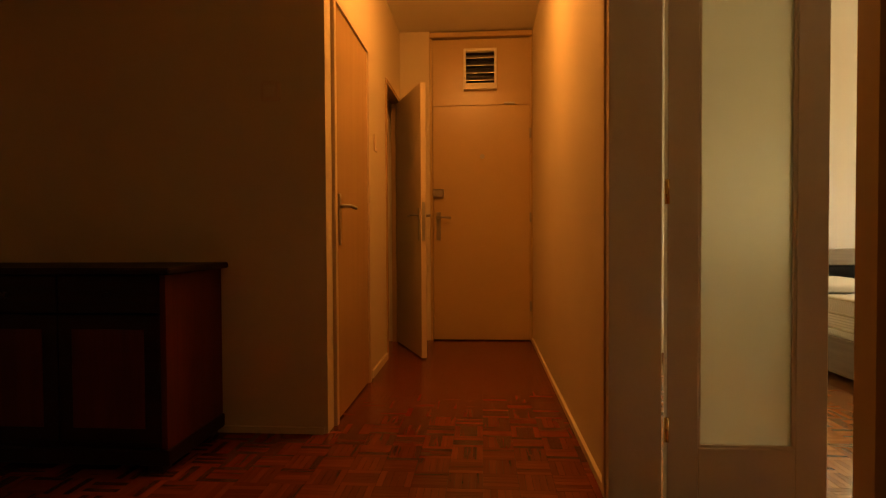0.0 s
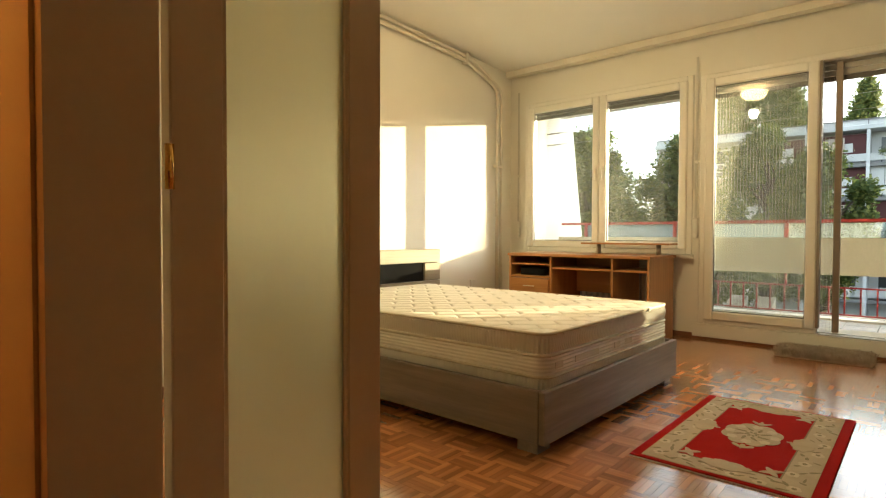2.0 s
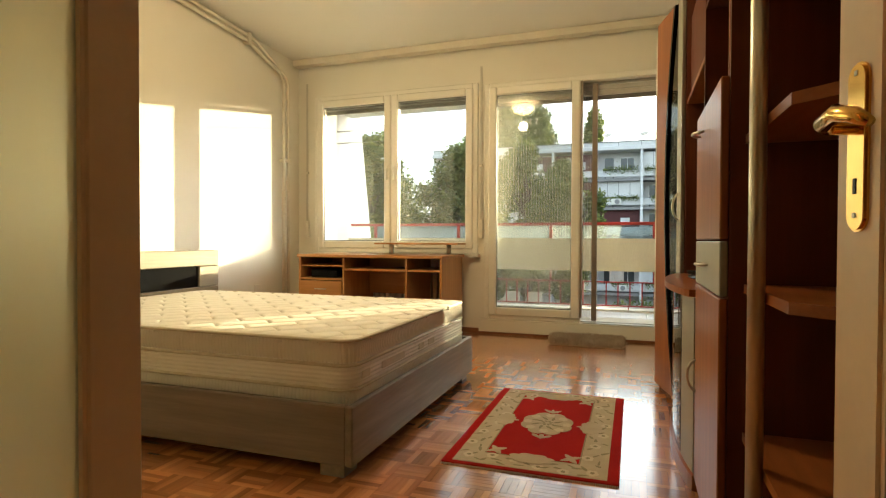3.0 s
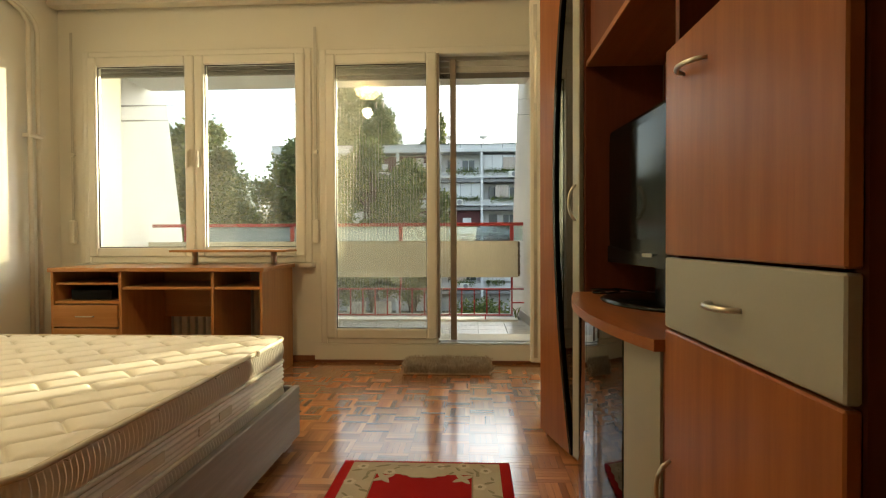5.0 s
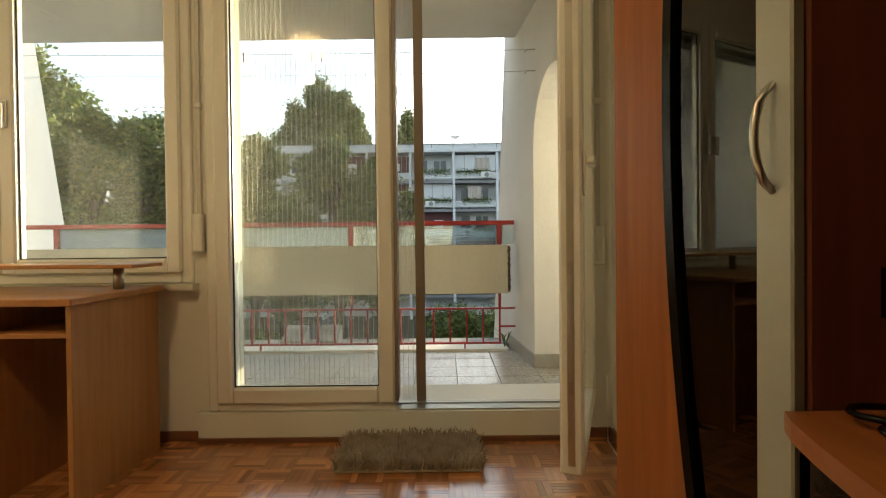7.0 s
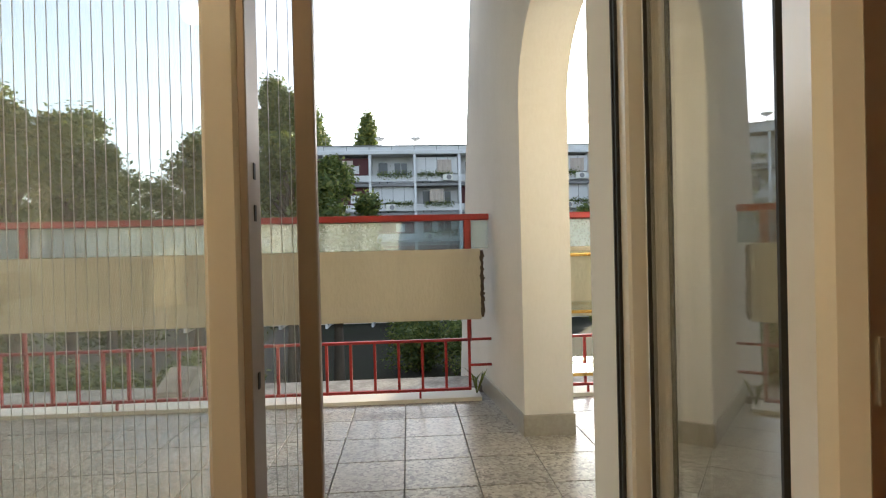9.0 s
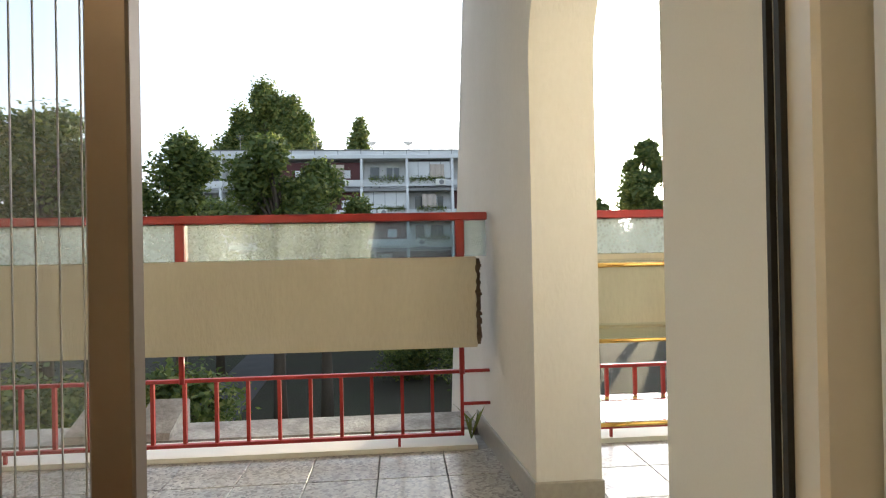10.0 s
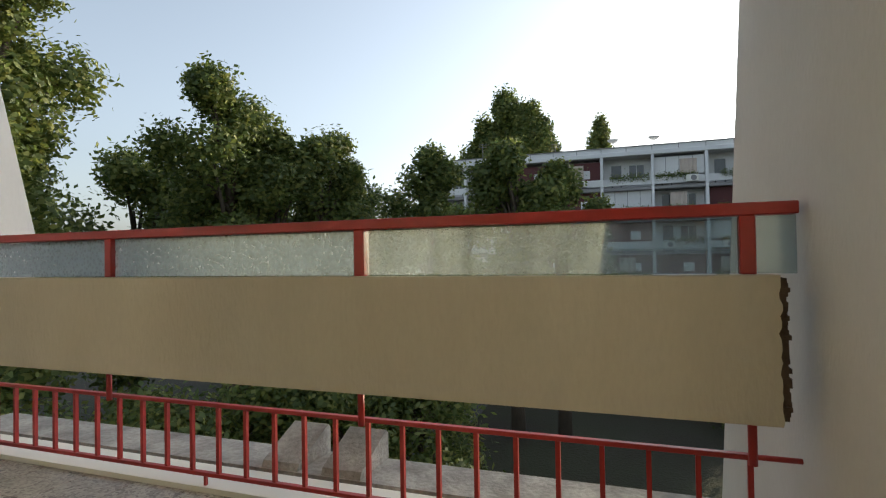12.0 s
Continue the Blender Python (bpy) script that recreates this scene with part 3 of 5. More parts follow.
box("lock_box", 0.325, 0.42, 5.115, 5.1498, 1.225, 1.295, M_STEEL, entry, "steel rim lock", 0.006)
part("peephole", add_prism(bmesh.new(), [(0.745 + 0.02 * math.cos(a * math.pi / 8), 1.568 + 0.02 * math.sin(a * math.pi / 8)) for a in range(16)], 5.138, 5.1498, "y"), M_STEEL, entry)
for z in (0.3, 1.05, 1.76):
    tube("hinge", [(1.150, 5.143, z - 0.04), (1.150, 5.143, z + 0.04)], 0.008, M_STEEL, entry)
box("door_stop", 0.93, 1.02, 5.13, 5.149, 2.006, 2.02, M_STEEL, entry)
vent = thing("wall_vent", "white louvred vent over the entry door", "vent", (0.73, 5.16, 2.13))
bm = bmesh.new()
for x0, x1, z0, z1 in ((0.59, 0.612, 2.13, 2.47), (0.848, 0.87, 2.13, 2.47), (0.612, 0.848, 2.13, 2.18), (0.612, 0.848, 2.445, 2.47)):
    add_box(bm, x0, x1, 5.115, 5.165, z0, z1, 0.003)
part("frame", bm, M_WHITEPLAST, vent)
box("backing", 0.612, 0.848, 5.158, 5.165, 2.18, 2.445, M_BLACK, vent)
for k in range(4):
    z = 2.20 + k * 0.062
    part("slat", add_prism(bmesh.new(), [(5.120, z), (5.155, z + 0.032), (5.155, z + 0.036), (5.120, z + 0.004)], 0.613, 0.847, "x"), M_ALU, vent)

# flush veneer door and the ajar door in the corridor
fd = thing("door_4", "closed brown veneer flush door in the corridor", "door", (0.05, 3.4, 0.0), kind="structure")
box("leaf", 0.012, 0.052, 3.03, 3.76, 0.008, 2.0, M_FLUSHDOOR, fd, "", 0.003)
for y0, y1 in ((2.992, 3.028), (3.762, 3.798)):
    box("frame_post", -0.02, 0.062, y0, y1, 0.0, 2.04, M_DOORPAINT, fd)
box("frame_head", -0.02, 0.062, 3.028, 3.762, 2.002, 2.04, M_DOORPAINT, fd)
fh = box("handle_plate", 0.0522, 0.060, 3.075, 3.11, 0.85, 1.10, M_STEEL, fd, "", 0.003)
tube("lever", [(0.06, 3.09, 1.04), (0.10, 3.09, 1.04), (0.108, 3.11, 1.04), (0.108, 3.21, 1.035)], 0.009, M_STEEL, fh)
af = boxes("door_5_frame", M_FLUSHDOOR, (-0.02, 0.058, 4.422, 4.448, 0.001, 2.04), (-0.02, 0.058, 5.072, 5.098, 0.001, 2.04), (-0.02, 0.058, 4.448, 5.072, 2.01, 2.04), label="brown frame of the ajar door")
ajar = thing("ajar_door_leaf", "grey-brown flush door leaf standing ajar in the corridor", "door leaf", (0.062, 5.06, 0.0), turn=-66.5, local=True)
box("leaf", 0.0, 0.70, -0.04, 0.0, 0.01, 2.0, M_DOORPAINT, ajar, "", 0.003)
ah = box("handle_plate", 0.635, 0.665, 0.0002, 0.006, 0.86, 1.10, M_STEEL, ajar, "", 0.002)
tube("lever", [(0.65, 0.006, 1.05), (0.65, 0.045, 1.05), (0.63, 0.052, 1.05), (0.54, 0.052, 1.045)], 0.008, M_STEEL, ah)
ah = box("handle_plate", 0.635, 0.665, -0.046, -0.0402, 0.86, 1.10, M_STEEL, ajar, "", 0.002)
tube("lever", [(0.65, -0.046, 1.05), (0.65, -0.085, 1.05), (0.63, -0.092, 1.05), (0.54, -0.092, 1.045)], 0.008, M_STEEL, ah)
box("lock_face", 0.7002, 0.7022, -0.032, -0.010, 0.86, 1.14, M_STEEL, ajar)

# switches
for x, y, z, face in ((-0.20, 2.89, 1.545, "y"), (0.046, 4.02, 1.50, "x")):
    s = thing("light_switch", "beige plastic light switch on the hall wall", "switch", (x, y, z), group="hall light switches")
    if face == "y":
        pl = box("plate", x - 0.045, x + 0.045, y - 0.012, y - 0.0005, z - 0.045, z + 0.045, M_DOORPAINT, s, "", 0.004)
        box("rocker", x - 0.03, x + 0.03, y - 0.018, y - 0.0122, z - 0.026, z + 0.026, M_HALLWALL, pl, "", 0.003)
    else:
        pl = box("plate", x + 0.0005, x + 0.012, y - 0.04, y + 0.04, z - 0.055, z + 0.055, M_DOORPAINT, s, "", 0.004)
        box("rocker", x + 0.0122, x + 0.017, y - 0.025, y + 0.025, z - 0.03, z + 0.03, M_HALLWALL, pl, "", 0.003)

# ceiling lamps
m, n, l, p = material("lit_opal_glass")
p.inputs["Base Color"].default_value = (0.9, 0.82, 0.65, 1)
p.inputs["Emission Color"].default_value = (1.0, 0.62, 0.26, 1)
p.inputs["Emission Strength"].default_value = 6.0
M_OPAL = m
M_OPALHALL = M_OPAL.copy()                     # dimmer, redder lamp in the hall
b = M_OPALHALL.node_tree.nodes["Principled BSDF"]
b.inputs["Emission Color"].default_value = (1.0, 0.37, 0.07, 1)
b.inputs["Emission Strength"].default_value = 5.5
for place, h, words in ((HALL_LAMP, HALL_H, "lit opal glass ceiling lamp in the hall"), (ROOM_LAMP, ROOM_H, "lit opal glass ceiling lamp in the bedroom")):
    t = thing("ceiling_lamp", words, "ceiling lamp", (place[0], place[1], h), group="ceiling lamps")
    part("base", add_lathe(bmesh.new(), [(0.07, -0.035), (0.075, -0.01), (0.06, -0.001)], (place[0], place[1], h)), M_BRASS, t, smooth=True)
    no_shadow(part("shade", add_lathe(bmesh.new(), [(0.02, -0.155), (0.09, -0.145), (0.14, -0.10), (0.15, -0.06), (0.10, -0.037)], (place[0], place[1], h)), (M_OPALHALL if place is HALL_LAMP else M_OPAL), t, smooth=True))

# dark sideboard in the hall
sb = thing("sideboard", "dark stained wooden sideboard against the hall wall", "sideboard", (-1.05, 2.66, 0.0))
box("top", -1.72, -0.405, 2.405, 2.885, 0.752, 0.778, M_DARKWOOD, sb, "", 0.006)
box("side_panel", -0.462, -0.44, 2.44, 2.88, 0.09, 0.751, M_REDWOOD, sb, "dark red side panel")
box("side_panel", -1.70, -1.678, 2.44, 2.88, 0.09, 0.751, M_REDWOOD, sb, "dark red side panel")
box("back_panel", -1.677, -0.463, 2.865, 2.88, 0.09, 0.751, M_DARKWOOD, sb)
box("bottom_panel", -1.677, -0.463, 2.45, 2.864, 0.092, 0.112, M_DARKWOOD, sb)
box("plinth", -1.70, -0.43, 2.43, 2.88, 0.03, 0.089, M_DARKWOOD, sb, "", 0.004)
for x in (-1.66, -0.49):
    for y in (2.47, 2.84):
        box("foot", x - 0.03, x + 0.03, y - 0.03, y + 0.03, 0.0, 0.029, M_DARKWOOD, sb)
for k in range(3):
    x0 = -1.676 + k * 0.4045
    d = box("door", x0 + 0.003, x0 + 0.4015, 2.436, 2.4485, 0.115, 0.60, M_DARKWOOD, sb, "", 0.003)
    box("field", x0 + 0.06, x0 + 0.345, 2.430, 2.4355, 0.17, 0.545, M_REDWOOD, d, "", 0.002)
    d = box("drawer", x0 + 0.003, x0 + 0.4015, 2.436, 2.4485, 0.605, 0.748, M_DARKWOOD, sb, "", 0.003)
    tube("knob", [(x0 + 0.20, 2.435, 0.675), (x0 + 0.20, 2.412, 0.675)], 0.012, M_DARKWOOD, d)

# ---- bed ----
BX0, BX1, BY0, BY1 = 2.885, 4.465, 2.455, 4.53
bed = thing("bed_frame", "grey oak double bed frame with a wide headboard", "bed", (3.675, 3.6, 0.0))
box("foot_panel", BX0, BX1, BY0, BY0 + 0.03, 0.042, 0.265, M_BED, bed, "", 0.004)
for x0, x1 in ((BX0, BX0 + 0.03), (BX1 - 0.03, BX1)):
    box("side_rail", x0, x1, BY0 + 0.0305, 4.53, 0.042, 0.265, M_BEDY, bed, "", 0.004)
for x0 in (BX0 + 0.005, BX1 - 0.105):
    box("leg", x0, x0 + 0.10, BY0 + 0.035, BY0 + 0.135, 0.0, 0.10, M_BED, bed)
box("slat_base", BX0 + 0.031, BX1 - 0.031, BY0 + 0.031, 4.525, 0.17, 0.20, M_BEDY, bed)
box("leg", 3.60, 3.70, 3.5, 3.6, 0.0, 0.169, M_BED, bed)
hb = box("headboard", 2.76, 4.59, 4.585, 4.62, 0.10, 0.79, M_BEDHEAD, bed, "", 0.004)
box("plank", 2.765, 4.585, 4.545, 4.5845, 0.675, 0.788, M_BEDHEAD, hb, "", 0.003)
box("plank", 2.765, 4.585, 4.545, 4.5845, 0.13, 0.515, M_BEDHEAD, hb, "", 0.003)
for x0, x1 in ((2.765, 2.96), (4.39, 4.585)):
    box("plank", x0, x1, 4.545, 4.5845, 0.519, 0.671, M_BEDHEAD, hb, "", 0.003)
box("inlay", 2.964, 4.386, 4.560, 4.5845, 0.519, 0.671, M_BLACK, hb, "dark glossy inlay")
for x in (2.80, 4.49):
    box("leg", x, x + 0.06, 4.586, 4.619, 0.0, 0.099, M_BED, bed)

# mattress with a quilted top and three ribbed border bands
mat_thing = thing("mattress", "cream quilted mattress with ribbed border, bare", "mattress", (3.675, 3.5, 0.20))
m, n, l, p = material("quilted_ticking")
p.inputs["Base Color"].default_value = (0.76, 0.72, 0.58, 1)
p.inputs["Roughness"].default_value = 0.85
v = stretched(n, l, (1, 1, 1))
c = mixed(n, l, ramp(n, l, noise_tex(n, l, v, 3.0), ((0.3, (0, 0, 0)), (0.8, (0.6,) * 3))), (0.83, 0.815, 0.75), (0.75, 0.73, 0.645))
l.new(c, p.inputs["Base Color"])
bumped(n, l, p, noise_tex(n, l, v, 350.0, 2.0), 0.25, 0.001)
M_TICK = m
M_PIPING = surface("mattress_piping", (0.66, 0.62, 0.50), (0.52, 0.48, 0.37), 0.8, 20, 200, 0.2)
MX0, MX1, MY0, MY1, MZ0, MZ1 = 2.945, 4.405, 2.488, 4.525, 0.215, 0.505


def quilt_height(x, y):
    """Distance to the stitched lines of a slanted basket pattern, as a puff."""
    u = (x + y) / 0.16
    w = (x - y) / 0.32
    row = math.floor(u)
    fu = u - row
    w += 0.5 * (row % 2)
    fw = w - math.floor(w)
    a = min(fu, 1 - fu) * 0.113
    b = min(fw, 1 - fw) * 0.226
    d = min(a, b)
    return 0.015 * (1 - math.exp(-d / 0.006)) + 0.022 * min(d, 0.056)


MXC, MYC = (MX0 + MX1) / 2, (MY0 + MY1) / 2
bm = bmesh.new()
NX, NY = 400, 560
grid = []
for i in range(NX + 1):
    row = []
    for j in range(NY + 1):
        x, y = MX0 + (MX1 - MX0) * i / NX, MY0 + (MY1 - MY0) * j / NY
        e = min(x - MX0, MX1 - x, y - MY0, MY1 - y)
        fall = 0.018 * max(0.0, 1 - e / 0.05) ** 2
        qx, qy = max(abs(x - MXC) - (MX1 - MXC) + 0.07, 0), max(abs(y - MYC) - (MY1 - MYC) + 0.07, 0)
        k = min(1.0, 0.069 / max(1e-6, math.hypot(qx, qy)))       # rounded corners
        px, py = x - math.copysign(qx * (1 - k), x - MXC), y - math.copysign(qy * (1 - k), y - MYC)
        row.append(bm.verts.new((px, py, MZ1 - 0.020 + quilt_height(x, y) - fall)))
    grid.append(row)
for i in range(NX):
    for j in range(NY):
        bm.faces.new((grid[i][j], grid[i + 1][j], grid[i + 1][j + 1], grid[i][j + 1]))
part("quilted_top", bm, M_TICK, mat_thing, "quilted cream top", smooth=True)


def rounded_loop(inset, r=0.07, step=8):
    pts = []
    for cx, cy, a0 in ((MX1 - r, MY0 + r, -90), (MX1 - r, MY1 - r, 0), (MX0 + r, MY1 - r, 90), (MX0 + r, MY0 + r, 180)):
        for k in range(step + 1):
            a = radians(a0 + 90 * k / step)
            pts.append((cx + (r - inset) * math.cos(a), cy + (r - inset) * math.sin(a)))
    return pts


def fine_loop(pitch):
    base = rounded_loop(0.0)
    out = []
    for (x0, y0), (x1, y1) in zip(base, base[1:] + base[:1]):
        d = math.hypot(x1 - x0, y1 - y0)
        k = max(1, int(d / pitch))
        out += [(x0 + (x1 - x0) * q / k, y0 + (y1 - y0) * q / k) for q in range(k)]
    return out


for nm, z0, z1, rib in (("border_band", 0.400, 0.487, True), ("border_band", 0.307, 0.392, False), ("border_band", 0.217, 0.299, True)):
    bm = bmesh.new()
    loop = fine_loop(0.0042)
    cx, cy = (MX0 + MX1) / 2, (MY0 + MY1) / 2
    levels = [0.0, 0.08, 0.2, 0.35, 0.5, 0.65, 0.8, 0.92, 1.0] if rib else [k / 16 for k in range(17)]
    rings = []
    for f in levels:
        z = z0 + (z1 - z0) * f
        bulge = 0.010 * math.sin(math.pi * f)
        if not rib:
            bulge = 0.006 * math.sin(math.pi * f) + 0.0045 * math.sin(f * math.pi * 10)
        rr = []
        for k, (x, y) in enumerate(loop):
            d = bulge - 0.006
            if rib:
                d -= (0.012 if k % 4 < 2 else 0.0) * math.sin(math.pi * min(1, max(0, f))) ** 0.5
            q = Vector((x - cx, y - cy, 0))
            nx = max(-1, min(1, (abs(x - cx) - (MX1 - MX0) / 2 + 0.07) / 0.07))
            ny = max(-1, min(1, (abs(y - cy) - (MY1 - MY0) / 2 + 0.07) / 0.07))
            o = Vector((math.copysign(max(0, nx), q.x), math.copysign(max(0, ny), q.y), 0))
            o = o.normalized() if o.length > 0 else Vector((0, 0, 0))
            rr.append(bm.verts.new((x + o.x * d, y + o.y * d, z)))
        rings.append(rr)
    for a, b in zip(rings, rings[1:]):
        for k in range(len(loop)):
            bm.faces.new((a[k], a[(k + 1) % len(loop)], b[(k + 1) % len(loop)], b[k]))
    part(nm, bm, M_TICK, mat_thing, "ribbed cream border" if rib else "smooth cream border with faint print", smooth=True)
for z in (0.490, 0.396, 0.303, 0.214):
    lp = [(x, y, z) for x, y in rounded_loop(0.002)]
    tube("piping", lp + lp[:1], 0.0075, M_PIPING, mat_thing, "stitched piping cord", 6)
bm = bmesh.new()
for x0, x1 in ((3.02, 3.09), (3.20, 3.44), (3.62, 3.69), (3.75, 3.84)):
    add_box(bm, x0, x1, MY0 - 0.0035, MY0 - 0.002, 0.335, 0.365)
part("faded_print", bm, M_PIPING, mat_thing, "faded label print")["kind"] = "stuff"
box("handle_tab", MX1 - 0.35, MX1 - 0.33, MY0 - 0.014, MY0 + 0.002, 0.478, 0.50, M_TICK, mat_thing, "small fabric tab", 0.004)
box("core", MX0 + 0.03, MX1 - 0.03, MY0 + 0.03, MY1 - 0.03, 0.202, 0.47, M_TICK, mat_thing)

# pillow near the headboard
pl = bmesh.new()
bmesh.ops.create_uvsphere(pl, u_segments=28, v_segments=16, radius=1.0)
for v in pl.verts:
    x, y, z = v.co
    sx = math.copysign(abs(x) ** 0.6, x)
    sy = math.copysign(abs(y) ** 0.6, y)
    v.co = Vector((3.02 + sx * 0.22 + 0.05, 4.34 + sy * 0.16, 0.553 + z * 0.055 * (1 - 0.35 * max(abs(sx), abs(sy)) ** 3)))
tagged(part("pillow", pl, M_TICK, None, smooth=True), "small cream pillow lying on the mattress", "pillow")

# ---- rugs ----
RX0, RX1, RY0, RY1 = 3.145, 4.272, 1.535, 2.205
rug = thing("rug", "red and beige patterned wool rug with a floral medallion", "rug", (3.7, 1.87, 0.0))
M_RUGRED = surface("red_pile", (0.40, 0.012, 0.010), (0.28, 0.007, 0.007), 0.95, 6, 260, 0.8, amount=0.5, dist=0.004)
M_RUGBEI = surface("beige_pile", (0.58, 0.51, 0.39), (0.44, 0.38, 0.28), 0.95, 9, 260, 0.8, amount=0.6, dist=0.004)
for m in (M_RUGRED, M_RUGBEI):
    m.node_tree.nodes["Principled BSDF"].inputs["Specular IOR Level"].default_value = 0.08
M_FRINGE = surface("rug_fringe", (0.55, 0.47, 0.34), (0.40, 0.33, 0.22), 0.95, 12, 200, 0.5)


def blob(bm, cx, cy, fx, fy, lobes, depth, z0, z1, sides=72, turn=0.0):
    pts = []
    for k in range(sides):
        a = 2 * math.pi * k / sides
        r = 1 - depth * (0.5 + 0.5 * math.cos(lobes * a + turn)) - 0.06 * math.cos(2 * lobes * a)
        pts.append((cx + fx * r * math.cos(a), cy + fy * r * math.sin(a)))
    return add_prism(bm, pts, z0, z1)


CXR, CYR = (RX0 + RX1) / 2, (RY0 + RY1) / 2
M_RUGLEAF = surface("grey_green_pile", (0.33, 0.30, 0.21), (0.25, 0.22, 0.15), 0.95, 30, 260, 0.8, dist=0.004)
M_RUGPALE = surface("pale_pile", (0.68, 0.62, 0.51), (0.56, 0.50, 0.38), 0.95, 30, 260, 0.8, dist=0.004)
for m in (M_RUGLEAF, M_RUGPALE):
    m.node_tree.nodes["Principled BSDF"].inputs["Specular IOR Level"].default_value = 0.08


def leaf_shape(bm, cx, cy, ln, wd, turn, z0, z1):
    """A pointed leaf lying flat."""
    c, s_ = math.cos(turn), math.sin(turn)
    pts = []
    for k in range(12):
        a = 2 * math.pi * k / 12
        u, w = ln * math.cos(a), wd * math.sin(a) * (1 - 0.45 * math.cos(a))
        pts.append((cx + u * c - w * s_, cy + u * s_ + w * c))
    return add_prism(bm, pts, z0, z1)


def lobed(bm, cx, cy, fx, fy, lobes, z0, z1, deep=0.16, turn=0.0):
    """A flower outline with rounded lobes."""
    pts = []
    for k in range(96):
        a = 2 * math.pi * k / 96
        r = 1 - deep + deep * abs(math.sin(lobes * a / 2 + turn)) ** 0.6
        pts.append((cx + fx * r * math.cos(a), cy + fy * r * math.sin(a)))
    return add_prism(bm, pts, z0, z1)


random.seed(5)
box("backing", RX0, RX1, RY0, RY1, 0.0015, 0.009, M_RUGRED, rug, "", 0.002)
part("border_field", add_box(bmesh.new(), RX0 + 0.020, RX1 - 0.020, RY0 + 0.042, RY1 - 0.042, 0.0092, 0.0112), M_RUGBEI, rug, "beige floral border")
part("border_line", add_box(bmesh.new(), RX0 + 0.128, RX1 - 0.128, RY0 + 0.146, RY1 - 0.146, 0.0113, 0.0118), M_RUGLEAF, rug, "grey-green line round the field")
part("red_field", add_box(bmesh.new(), RX0 + 0.134, RX1 - 0.134, RY0 + 0.152, RY1 - 0.152, 0.0119, 0.0130), M_RUGRED, rug, "plain red field")
bm = lobed(bmesh.new(), CXR, CYR, 0.160, 0.122, 8, 0.0132, 0.0150)
for sx in (-1, 1):                                # sprays at both ends of the medallion
    for da in (-0.75, 0, 0.75):
        leaf_shape(bm, CXR + sx * 0.185, CYR + 0.028 * da, 0.030, 0.010, (0 if sx > 0 else math.pi) + da, 0.0132, 0.0152 + 0.0003 * da)
part("medallion", bm, M_RUGBEI, rug, "beige lobed medallion")
bm = bmesh.new()
for sy in (-1, 1):                                # half flowers that reach from the border into the field
    lobed(bm, CXR, CYR + sy * 0.196, 0.090, 0.046, 8, 0.0132, 0.0148, 0.2, 0.6)
    leaf_shape(bm, CXR, CYR + sy * 0.145, 0.012, 0.009, -sy * 1.57, 0.0132, 0.0147)
for sx in (-1, 1):
    lobed(bm, CXR + sx * 0.445, CYR, 0.050, 0.095, 8, 0.0132, 0.0148, 0.2, 0.3)
    for sy in (-1, 1):                            # corner bows
        for q in range(4):
            a = q * 1.57 + 0.6
            leaf_shape(bm, CXR + sx * 0.395 + 0.024 * math.cos(a), CYR + sy * 0.150 + 0.020 * math.sin(a), 0.026, 0.012, a, 0.0132, 0.0142 + 0.0003 * q)
part("flower_pattern", bm, M_RUGBEI, rug, "beige half flowers and bows")["kind"] = "stuff"
bm, pale = bmesh.new(), bmesh.new()
for k in range(8):
    a = 2 * math.pi * (k + 0.5) / 8
    leaf_shape(bm, CXR + 0.070 * math.cos(a), CYR + 0.055 * math.sin(a), 0.026, 0.007, a + 0.3, 0.0152, 0.0158)
    lobed(pale, CXR + 0.112 * math.cos(a + 0.39), CYR + 0.092 * math.sin(a + 0.39), 0.026, 0.022, 5, 0.0152, 0.0157, 0.25, k)
    leaf_shape(bm, CXR + 0.025 * math.cos(a), CYR + 0.022 * math.sin(a), 0.012, 0.005, a, 0.0152, 0.0158)
for k in range(96):                               # leaves and blossoms round the border
    t = k / 96 * 3.34
    if t < 1.0:
        x, y, a = CXR - 0.5 + t, RY0 + 0.094, 0.0
    elif t < 1.67:
        x, y, a = RX1 - 0.075, CYR - 0.23 + (t - 1.0) * 0.687, 1.57
    elif t < 2.67:
        x, y, a = CXR + 0.5 - (t - 1.67), RY1 - 0.094, 3.14
    else:
        x, y, a = RX0 + 0.075, CYR + 0.23 - (t - 2.67) * 0.687, 4.71
    o = 0.034 * math.sin(k * 1.9) + random.uniform(-0.008, 0.008)
    x, y = x - o * math.sin(a), y + o * math.cos(a)
    if k % 4 == 0:
        lobed(pale, x, y, 0.027, 0.024, 5, 0.0114, 0.0120, 0.25, k)
        lobed(bm, x, y, 0.010, 0.009, 5, 0.0122, 0.0128, 0.25, k)
    else:
        leaf_shape(bm, x, y, random.uniform(0.014, 0.024), random.uniform(0.004, 0.007), a + random.uniform(-1.2, 1.2), 0.0114, 0.0121)
part("leaf_pattern", bm, M_RUGLEAF, rug, "grey-green leaves")["kind"] = "stuff"
part("blossom_pattern", pale, M_RUGPALE, rug, "pale blossoms")["kind"] = "stuff"
bm = bmesh.new()
for k in range(90):
    y = RY0 + 0.006 + k * (RY1 - RY0 - 0.012) / 89
    j = random.uniform(-0.006, 0.006)
    add_box(bm, RX0 - 0.012 + j, RX0, y - 0.0018, y + 0.0018, 0.001, 0.004)
    add_box(bm, RX1, RX1 + 0.012 + j, y - 0.0018, y + 0.0018, 0.001, 0.004)
part("fringe", bm, M_FRINGE, rug, "short fringe")["kind"] = "stuff"

